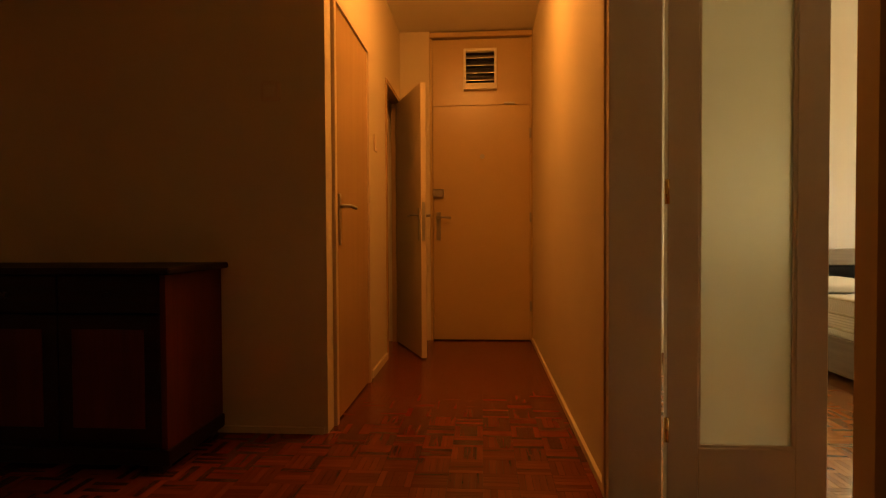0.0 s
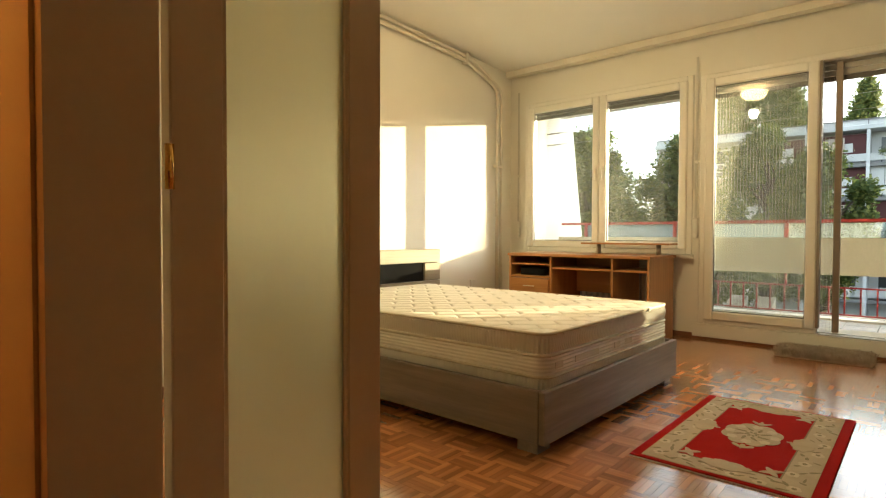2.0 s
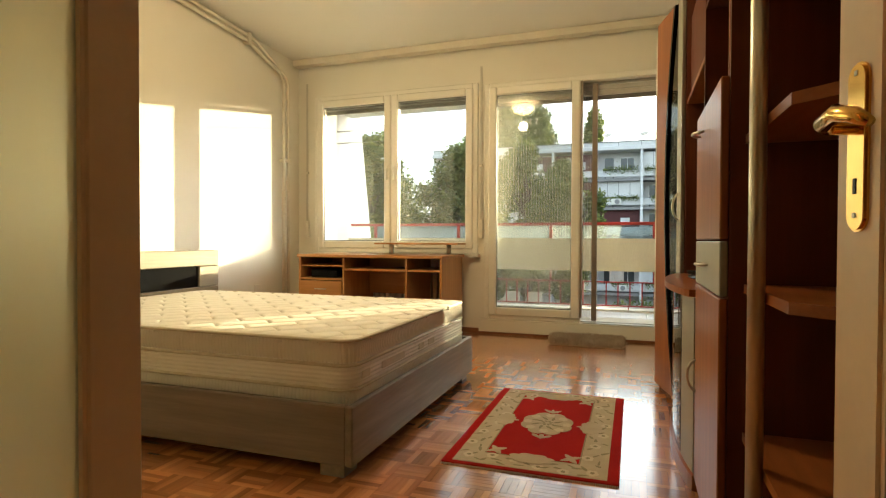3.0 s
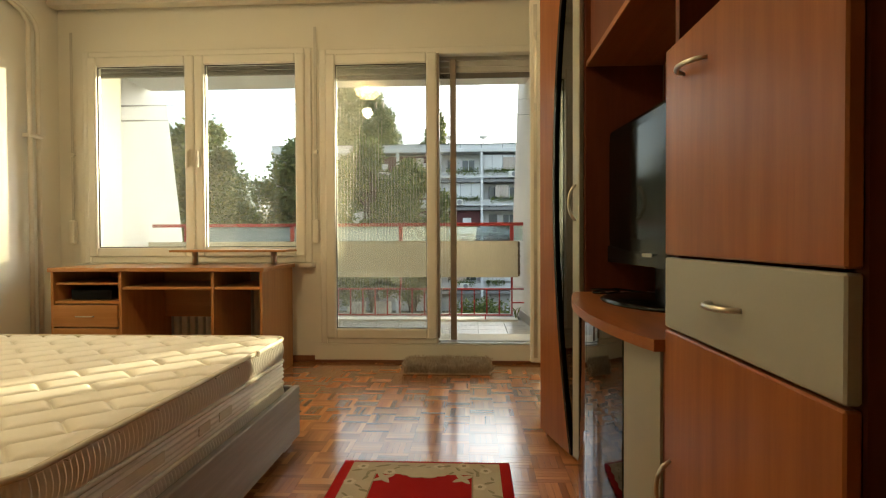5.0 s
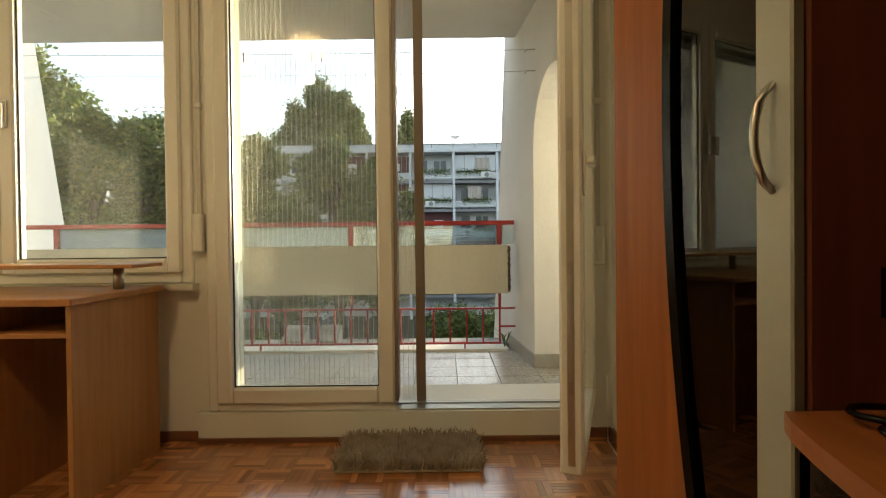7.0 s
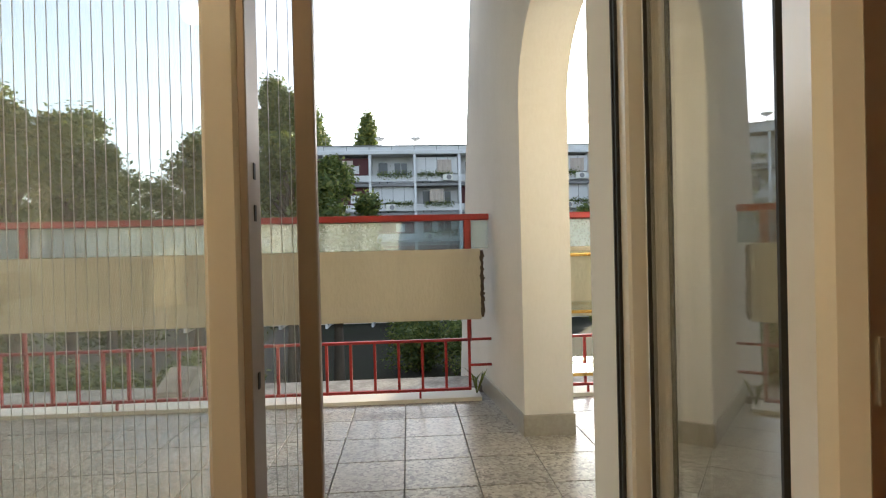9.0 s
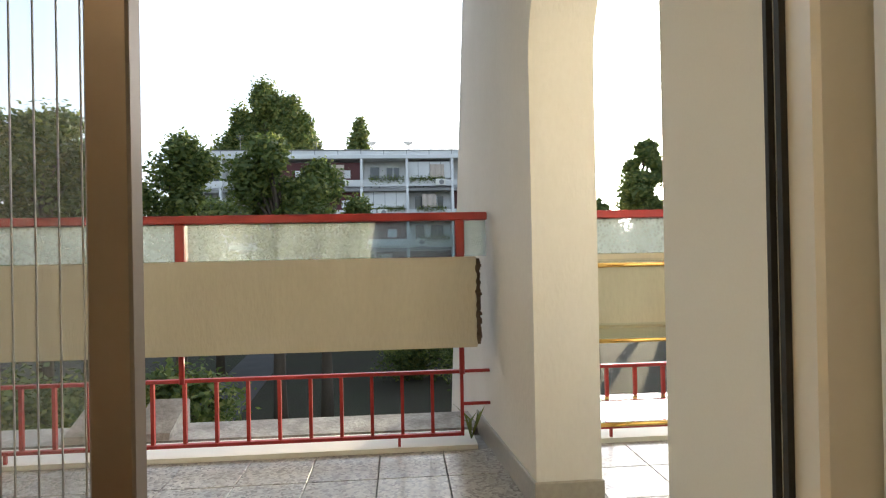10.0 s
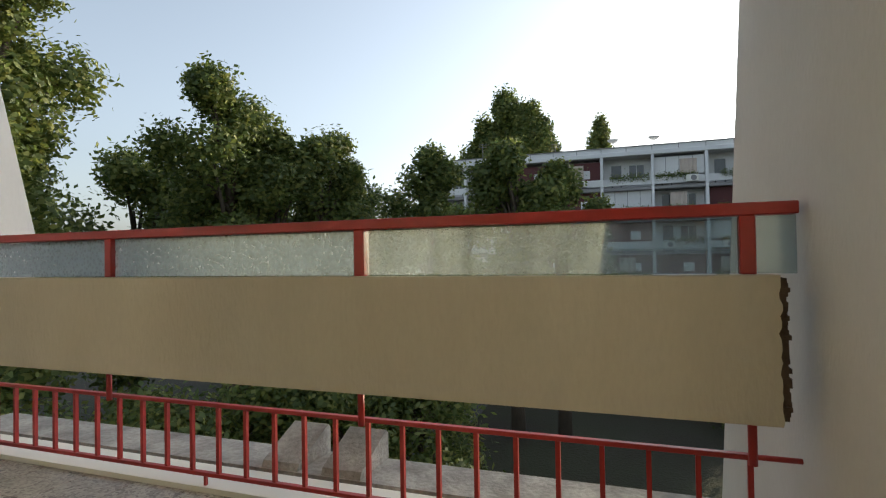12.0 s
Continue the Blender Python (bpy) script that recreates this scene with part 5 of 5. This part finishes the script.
# a weed growing by the rail foot
wd = bmesh.new()
random.seed(11)
for k in range(7):
    a, ln = random.uniform(0.3, 2.6), random.uniform(0.10, 0.20)
    b = Vector((8.20, 1.20, DECK + 0.02))
    d = Vector((0.2 * math.cos(a), 0.4 * math.cos(a * 2), 1)).normalized()
    s = Vector((0.006, 0.006, 0))
    p0 = [b, b + d * ln * 0.6, b + d * ln + Vector((0.03, 0.05 * math.cos(a), -0.02))]
    v = [wd.verts.new(q) for q in (p0[0] - s * 0.4, p0[0] + s * 0.4, p0[1] + s, p0[1] - s, p0[2])]
    wd.faces.new(v[:4])
    wd.faces.new((v[3], v[2], v[4]))

# ---- outside ----
m, n, l, p = material("leaf_green")
o = n.new("ShaderNodeNewGeometry")
c = ramp(n, l, o.outputs["Random Per Island"], ((0.0, (0.07, 0.105, 0.025)), (0.6, (0.15, 0.19, 0.045)), (1.0, (0.28, 0.29, 0.07))))
l.new(c, p.inputs["Base Color"])
p.inputs["Roughness"].default_value = 0.55
tl, ms = n.new("ShaderNodeBsdfTranslucent"), n.new("ShaderNodeMixShader")
l.new(c, tl.inputs["Color"])
ms.inputs[0].default_value = 0.5
l.new(p.outputs[0], ms.inputs[1])
l.new(tl.outputs[0], ms.inputs[2])
l.new(ms.outputs[0], n["Material Output"].inputs["Surface"])
M_LEAF = m
M_BARK = surface("bark", (0.10, 0.075, 0.05), (0.045, 0.035, 0.025), 0.9, 3, 25, 0.9, dist=0.02, stretch=(1, 1, 0.3))
tagged(part("weed", wd, M_LEAF), "small green weed at the foot of the rail", "plant")

G = -6.0
bm = bmesh.new()
bmesh.ops.create_grid(bm, x_segments=40, y_segments=40, size=900)
for v in bm.verts:
    v.co.z = G
tagged(part("ground", bm, M_SOIL), "dim lawn and bare soil of the courtyard", "", "", "structure")
for pts, nm in (([(19.6, -30), (20.8, -30), (22.8, 40), (21.6, 40)], "pavement_path"), ([(9.5, 7.2), (60, 10.5), (60, 13.5), (9.5, 9.2)], "pavement_path_cross")):
    bm = add_prism(bmesh.new(), pts, G - 0.05, G + 0.03)
    tagged(part(nm, bm, M_ASPHALT), "grey asphalt path through the lawn", "", "", "structure")


def tree(x, y, top, radius, low, seed, leaves=3600, leaf=0.16, label="leafy green courtyard tree", slim=1.0, lumps=16):
    """A tapered trunk with limbs and a crown of many small leaf quads gathered in clumps."""
    leaves, leaf = int(leaves * 2.0), leaf * 0.74
    rnd = random.Random(seed)
    t = thing("tree", label, "tree", (x, y, G), group="courtyard trees")
    h = top - G
    bm = bmesh.new()
    sway = [(rnd.uniform(-0.25, 0.25), rnd.uniform(-0.25, 0.25)) for _ in range(6)]
    line = [(x + sway[k][0] * k / 5, y + sway[k][1] * k / 5, G + h * 0.80 * k / 5) for k in range(6)]
    r0 = 0.10 + 0.018 * h
    add_tube(bm, line, [r0 * (1 - 0.17 * k) for k in range(6)], 9)
    mid, half = (low + top) / 2, (top - low) / 2
    lumps = int(max(lumps, 13 * half / radius))
    clumps = []
    for k in range(lumps):
        a, e = rnd.uniform(0, 6.283), -0.95 + 1.9 * (k + rnd.random()) / lumps
        girth = math.sqrt(max(0.04, 1 - abs(e) ** 2.4)) * (1.0 if e < 0.1 else 1.05 - 0.35 * e)     # fuller below, tapering to the top
        w = girth * rnd.uniform(0.25, 0.95)
        size = radius * rnd.uniform(0.30, 0.52) * (0.62 + 0.38 * girth)
        c = Vector((x + radius * w * math.cos(a), y + radius * w * math.sin(a), min(mid + half * e, top - 0.8 * size)))
        clumps.append((c, size))
        s = line[min(5, 2 + int(2.9 * (e + 1) / 2))]
        add_tube(bm, [s, ((s[0] + c.x) / 2, (s[1] + c.y) / 2, (s[2] + c.z) / 2 + 0.2), tuple(c)], [r0 * 0.35, r0 * 0.22, r0 * 0.08], 5)
    part("trunk", bm, M_BARK, t, "rough brown trunk with limbs", smooth=True)
    vs, fs = [], []
    for k in range(leaves):
        c, r = clumps[k % lumps]
        d = Vector((rnd.gauss(0, 1), rnd.gauss(0, 1), rnd.gauss(0, 1))).normalized()
        q = c + d * r * (rnd.random() ** 0.40) * (1 + 0.55 * (rnd.random() ** 4))
        q.z = c.z + (q.z - c.z) * slim
        u = Vector((rnd.gauss(0, 1), rnd.gauss(0, 1), rnd.gauss(0, 0.6))).normalized()
        w = u.cross(d)
        w = w.normalized() if w.length > 1e-3 else Vector((0, 0, 1))
        s = leaf * rnd.uniform(0.55, 1.25)
        b = len(vs)
        o = ORIGIN[t.name]
        vs += [tuple(q - o - u * s), tuple(q - o + w * s * 0.55), tuple(q - o + u * s), tuple(q - o - w * s * 0.55)]
        fs.append((b, b + 1, b + 2, b + 3))
    me = bpy.data.meshes.new("crown")
    me.from_pydata(vs, [], fs)
    me.materials.append(M_LEAF)
    ob = new("crown", me)
    ob.parent = t
    return t


def polar(az, d):
    return 6.0 + d * math.cos(radians(az)), 1.5 + d * math.sin(radians(az))


TREES = [   # bearing, distance, top, radius, crown bottom, leaves, leaf size
    (60.5, 17, 12.5, 1.7, -2.5, 11000, 0.14), (62, 15, 4.0, 1.8, -2.5, 5000, 0.14), (41.0, 21, 7.2, 1.75, -1.5, 7000, 0.15), (32.0, 23, 5.7, 1.55, -1.5, 5400, 0.15), (36.3, 22, 5.5, 1.4, -1.5, 4600, 0.15),
    (21.6, 24, 5.3, 1.5, -1.5, 4800, 0.15), (12.5, 22, 5.1, 1.25, -1.5, 5000, 0.15), (7.9, 22, 4.2, 1.35, -1.5, 4400, 0.15), (29.0, 26, 4.6, 1.3, -1.5, 3600, 0.15),
    (40, 31, 5.2, 3.0, -3.5, 5200, 0.20), (28, 33, 3.2, 3.0, -3.5, 4600, 0.20), (49, 28, 5.2, 3.0, -3.5, 5200, 0.20), (18, 34, 3.6, 2.4, -3.5, 3800, 0.20),
    (13.2, 76, 19.0, 3.6, 4.0, 7000, 0.40), (15.3, 77, 17.0, 2.7, 4.0, 4000, 0.40), (11.2, 75, 18.0, 2.9, 4.0, 4400, 0.40), (3.9, 84, 17.8, 2.1, 6.0, 2800, 0.34), (9.3, 78, 14.6, 2.0, 4.0, 2800, 0.34),
    (-25.0, 54, 9.0, 1.8, -1.0, 4200, 0.30), (-35.0, 18, 4.0, 0.85, -1.5, 4400, 0.11), (-39.0, 20, 3.8, 1.2, -1.5, 4000, 0.12), (-20.0, 30, 3.0, 1.6, -3.0, 2400, 0.2), (70, 20, 9.0, 3.0, -2.5, 4200, 0.17),
    (22, 13, -2.0, 1.5, -5.6, 2600, 0.12), (30, 12.5, -1.9, 1.6, -5.6, 2600, 0.12), (38, 13, -1.8, 1.7, -5.6, 2600, 0.12), (47, 12, -2.0, 1.7, -5.6, 2600, 0.12), (60, 13, -2.0, 1.8, -5.6, 1800, 0.12), (-8, 26, -3.0, 1.8, -5.6, 1400, 0.16), (-2, 30, -3.4, 2.0, -5.6, 1400, 0.16)]
for k, (az, d, top, r, low, lv, ls) in enumerate(TREES):
    lv, r, top = int(lv * 2.4), r * 1.3, top * (1.0 if d < 40 else 1.16) + 0.4
    tx, ty = polar(az, d)
    tree(tx, ty, top, r, low, 40 + k, lv, ls, "tall dark green tree behind the flats" if d > 70 else "leafy green courtyard tree", 1.5 if d > 70 else 1.0, 22 if top > 7 else 16)

# block of flats across the courtyard
M_FLAT = surface("flats_concrete", (0.78, 0.77, 0.75), (0.60, 0.59, 0.57), 0.9, 0.5, 6, 0.2, amount=0.5)
# darker grey for slabs, joints, flashing and roof fittings
M_FLATDARK = surface("flats_dark_concrete", (0.30, 0.29, 0.28), (0.19, 0.18, 0.17), 0.9, 0.5, 6, 0.2)
M_BROWN = surface("brown_cladding", (0.11, 0.03, 0.028), (0.075, 0.022, 0.02), 0.7, 0.8, 8, 0.1)
M_WINDARK = surface("far_window_glass", (0.10, 0.105, 0.11), (0.05, 0.055, 0.06), 0.12, 0.8, 5, 0.0)
M_CLOTH = surface("hung_cloth", (0.58, 0.50, 0.42), (0.45, 0.36, 0.30), 0.9, 3, 20, 0.3)


def flats(x, y0, bays, width, storeys, top, label, seed, H=2.62, deep=1.35):
    """Flats with set-back loggias, slanted fins, parapets, windows and small balcony things."""
    rnd = random.Random(seed)
    y1 = y0 + bays * width
    base = top - 0.79 - storeys * H
    t = thing("apartment_building", label, "building", (x, (y0 + y1) / 2, G))
    box("wall", x + deep, x + 10, y0, y1, G, top - 0.80, M_FLAT, t)
    rf = box("roof", x - 0.3, x + 10.4, y0 - 0.3, y1 + 0.3, top - 0.79, top - 0.42, M_FLAT, t, "pale flat roof band", 0.04)
    box("upper_band", x - 0.12, x + 10.2, y0 - 0.2, y1 + 0.2, top - 0.419, top - 0.04, M_FLAT, rf, "set-back roof edge panels", 0.02)
    box("edge", x - 0.20, x - 0.06, y0 - 0.25, y1 + 0.25, top - 0.039, top + 0.03, M_FLATDARK, rf, "dark metal flashing")
    for k in range(bays * 2):
        box("panel_joint", x - 0.13, x - 0.121, y0 + k * width / 2, y0 + k * width / 2 + 0.05, top - 0.41, top - 0.05, M_FLATDARK, rf)
    for s in range(storeys):
        z = base + s * H
        box("slab", x - 0.22, x + deep, y0, y1, z - 0.20, z + 0.05, M_FLATDARK, t, "dark grey floor slab")
        box("parapet", x - 0.06, x + 0.06, y0, y1, z + 0.22, z + 0.80, M_FLAT, t, "stained pale parapet", 0.02)
        for k in range(bays):
            a = y0 + k * width
            cl = rnd.random()
            d = rnd.uniform(0.5, 0.8)
            w = part("window", add_box(bmesh.new(), x + deep - 0.06, x + deep - 0.001, a + d, a + d + 1.15, z + 0.95, z + 2.05), M_WINDARK, t, "window of a flat")
            for f0, f1, h0, h1 in ((-0.06, 1.21, 2.051, 2.12), (-0.06, 1.21, 0.88, 0.949), (-0.06, -0.001, 0.95, 2.05), (1.151, 1.21, 0.95, 2.05), (0.54, 0.60, 0.95, 2.05)):
                box("window_frame", x + deep - 0.10, x + deep - 0.061, a + d + f0, a + d + f1, z + h0, z + h1, M_FLAT, w)
            dr = box("balcony_door", x + deep - 0.06, x + deep - 0.001, a + width - 1.5, a + width - 0.7, z + 0.07, z + 2.10, M_WINDARK, t)
            box("door_panel", x + deep - 0.07, x + deep - 0.061, a + width - 1.42, a + width - 0.78, z + 0.12, z + 0.95, M_FLAT, dr)
            if cl < 0.28:
                cd = box("cladding", x + 0.35, x + 0.45, a + 0.14, a + width - 0.14, z + 0.85, z + 2.38, M_BROWN, t, "dark brown cladding")
                box("cladding_window", x + 0.33, x + 0.349, a + 1.0, a + 1.8, z + 1.0, z + 1.7, M_FLAT, cd, "small pale window")
            elif cl < 0.50:
                bl = box("blind", x + 0.20, x + 0.26, a + 0.14, a + width - 0.14, z + 0.95, z + 2.40, M_FLAT, t, "closed white glazing")
                for q in range(1, 4):
                    box("blind_bar", x + 0.18, x + 0.199, a + q * width / 4 - 0.02, a + q * width / 4 + 0.02, z + 0.95, z + 2.40, M_FLATDARK, bl)
            if rnd.random() < 0.6:
                u = a + rnd.uniform(0.4, width - 1.4)
                ac = box("air_conditioner", x - 0.45, x - 0.08, u, u + 0.85, z + 0.24, z + 0.80, M_WHITEPLAST, t, "white air conditioner unit", 0.03)
                part("fan", add_prism(bmesh.new(), [(u + 0.33 + 0.22 * math.cos(q * 0.524), z + 0.52 + 0.22 * math.sin(q * 0.524)) for q in range(12)], x - 0.465, x - 0.451, "x"), M_FLATDARK, ac)
            if rnd.random() < 0.75:
                ln = rnd.uniform(1.2, width - 0.5)
                u = a + rnd.uniform(0.2, width - 0.2 - ln)
                bm = bmesh.new()
                for q in range(int(260 * ln)):
                    c = Vector((x - 0.12 + rnd.uniform(-0.2, 0.15), u + rnd.uniform(0, ln), z + 0.78 + rnd.gauss(0.05, 0.16)))
                    r = rnd.uniform(0.05, 0.11)
                    vv = [bm.verts.new(c + Vector((rnd.uniform(-r, r), rnd.uniform(-r, r), rnd.uniform(-r, r)))) for _ in range(3)]
                    bm.faces.new(vv)
                part("greenery", bm, M_LEAF, t, "green balcony plants")["kind"] = "stuff"
            if rnd.random() < 0.35:
                u = a + rnd.uniform(0.4, width - 1.8)
                bm = bmesh.new()                          # hung cloth with soft folds
                cols = [[bm.verts.new((x + 0.1 + 0.05 * math.sin(q * 1.1), u + q * 0.09, z + h - 0.12 * math.sin(q * 0.24) * (h < 2))) for h in (1.05, 2.15)] for q in range(15)]
                for c0, c1 in zip(cols, cols[1:]):
                    bm.faces.new((c0[0], c1[0], c1[1], c0[1]))
                part("laundry", bm, M_CLOTH, t, "hung laundry")
    for k in range(bays + 1):
        a = y0 + k * width
        part("fin", add_prism(bmesh.new(), [(x - 0.25, top - 0.80), (x - 0.25 - 0.9, G), (x + deep, G), (x + deep, top - 0.80)], a - 0.11, a + 0.11, "y"), M_FLAT, t, "slanted concrete fin")
    for k in range(5):
        u = y0 + (k + 0.6) * (y1 - y0) / 5.4
        hgt = rnd.uniform(0.8, 1.7)
        ae = tube("aerial", [(x + 1, u, top - 0.05), (x + 1, u, top + hgt)], 0.025, M_FLATDARK, rf, "", 5)
        for q in range(3):
            tube("aerial_rod", [(x + 1, u - 0.35, top + hgt - 0.15 * q), (x + 1, u + 0.35, top + hgt - 0.15 * q)], 0.012, M_FLATDARK, ae, "", 5)
    for u in (y0 + 0.44 * (y1 - y0), y0 + 0.53 * (y1 - y0)):
        part("dish", add_lathe(bmesh.new(), [(0.05, 0.5), (0.30, 0.60), (0.48, 0.80)], (x + 0.6, u, top), 14), M_FLAT, rf, "satellite dish")
        tube("dish_foot", [(x + 0.6, u, top - 0.05), (x + 0.6, u, top + 0.52)], 0.04, M_FLATDARK, rf)
    return t


flats(54.0, -15.1, 9, 3.97, 5, 9.92, "long pale block of flats with loggias across the courtyard", 21)
side = flats(46.5, -23.5 - 14.7, 7, 4.2, 5, 8.5, "pale block of flats standing end-on behind trees", 33)
side.rotation_euler = (0, 0, radians(-105.7))

# ---- floor pieces ----
STRIPS, BLOCK = 5, 0.128


def strip_boxes(cx, cy, along):
    """Corners and faces of the strips of one parquet square round a centre."""
    vs, fs = [], []
    w = BLOCK / STRIPS
    for k in range(STRIPS):
        a0, a1 = -BLOCK / 2 + 0.0004, BLOCK / 2 - 0.0004
        b0, b1 = -BLOCK / 2 + k * w + 0.0004, -BLOCK / 2 + (k + 1) * w - 0.0004
        x0, x1, y0, y1 = (a0, a1, b0, b1) if along == "x" else (b0, b1, a0, a1)
        i = len(vs)
        vs += [(cx + x, cy + y, z) for z in (-0.0035, 0.0) for x, y in ((x0, y0), (x1, y0), (x1, y1), (x0, y1))]
        fs += [(i + 4, i + 5, i + 6, i + 7), (i, i + 1, i + 5, i + 4), (i + 1, i + 2, i + 6, i + 5), (i + 2, i + 3, i + 7, i + 6), (i + 3, i, i + 4, i + 7)]
    return vs, fs


def parquet(floor, x0, x1, y0, y1, near, mats):
    """Mosaic parquet: squares of strips, laid in turn along x and y; those in the walked stretch are pieces."""
    shared = {}
    for along, mt in zip("xy", mats):
        me = bpy.data.meshes.new("parquet_square")
        me.from_pydata(*[q if i != 1 else [] for i, q in enumerate((strip_boxes(0, 0, along)[0], [], strip_boxes(0, 0, along)[1]))])
        me.materials.append(mt)
        shared[along] = me
    rest = {"x": ([], []), "y": ([], [])}
    nx, ny = int(math.ceil((x1 - x0) / BLOCK)), int(math.ceil((y1 - y0) / BLOCK))
    made = 0
    for i in range(nx):
        for j in range(ny):
            cx, cy = x0 + (i + 0.5) * BLOCK, y0 + (j + 0.5) * BLOCK
            along = "x" if (i + j) % 2 else "y"
            if near[0] < cx < near[1] and near[2] < cy < near[3] and made < 300:
                ob = new("parquet_square", shared[along])
                ob.location = (cx, cy, 0)
                ob.parent = floor
                made += 1
            else:
                v, f = strip_boxes(cx, cy, along)
                b = len(rest[along][0])
                rest[along][0].extend(v)
                rest[along][1].extend([tuple(q + b for q in g) for g in f])
    for along, mt in zip("xy", mats):
        me = bpy.data.meshes.new("parquet")
        me.from_pydata(rest[along][0], [], rest[along][1])
        me.materials.append(mt)
        ob = new("parquet", me)
        ob.parent = floor
        ob["kind"] = "stuff"


parquet(bpy.data.objects["floor_bedroom"], 1.175, 6.12, 0.93, 4.94, (2.9, 6.1, 1.2, 2.7), (M_PARQUET, M_PARQUETY))
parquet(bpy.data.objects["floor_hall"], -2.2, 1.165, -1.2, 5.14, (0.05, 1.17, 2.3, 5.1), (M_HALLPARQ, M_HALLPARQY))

# terrazzo tiles on the balcony
m, n, l, p = material("terrazzo_tile")
v = stretched(n, l, (1, 1, 1))
vo = n.new("ShaderNodeTexVoronoi")
vo.inputs["Scale"].default_value = 85.0
l.new(v, vo.inputs["Vector"])
oi = n.new("ShaderNodeObjectInfo")
chips = ramp(n, l, vo.outputs["Color"], ((0.15, (0.17, 0.15, 0.13)), (0.45, (0.40, 0.37, 0.31)), (0.8, (0.58, 0.55, 0.48))))
c = mixed(n, l, ramp(n, l, noise_tex(n, l, v, 3.0, 6.0), ((0.35, (0, 0, 0)), (0.75, (0.75,) * 3))), chips, (0.24, 0.21, 0.17))
c = mixed(n, l, 0.35, c, ramp(n, l, oi.outputs["Random"], ((0.0, (0.8, 0.8, 0.8)), (1.0, (1.15, 1.12, 1.05)))), "MULTIPLY")
l.new(c, p.inputs["Base Color"])
p.inputs["Roughness"].default_value = 0.30
bumped(n, l, p, noise_tex(n, l, v, 40.0), 0.12, 0.002)
M_TILE = m
TS = 0.283
me = bpy.data.meshes.new("tile")
bm = add_box(bmesh.new(), -TS / 2 + 0.002, TS / 2 - 0.002, -TS / 2 + 0.002, TS / 2 - 0.002, -0.011, 0.0, 0.0015)
bm.to_mesh(me)
bm.free()
me.materials.append(M_TILE)
fl = bpy.data.objects["balcony_floor"]
for i in range(6):
    for j in range(28):
        cx, cy = 8.118 - (i + 0.5) * TS, 5.023 - (j + 0.5) * TS
        if cx - TS / 2 < XO - 0.2:
            continue
        ob = new("tile", me)
        ob.location = (cx, cy, DECK)
        ob.parent = fl
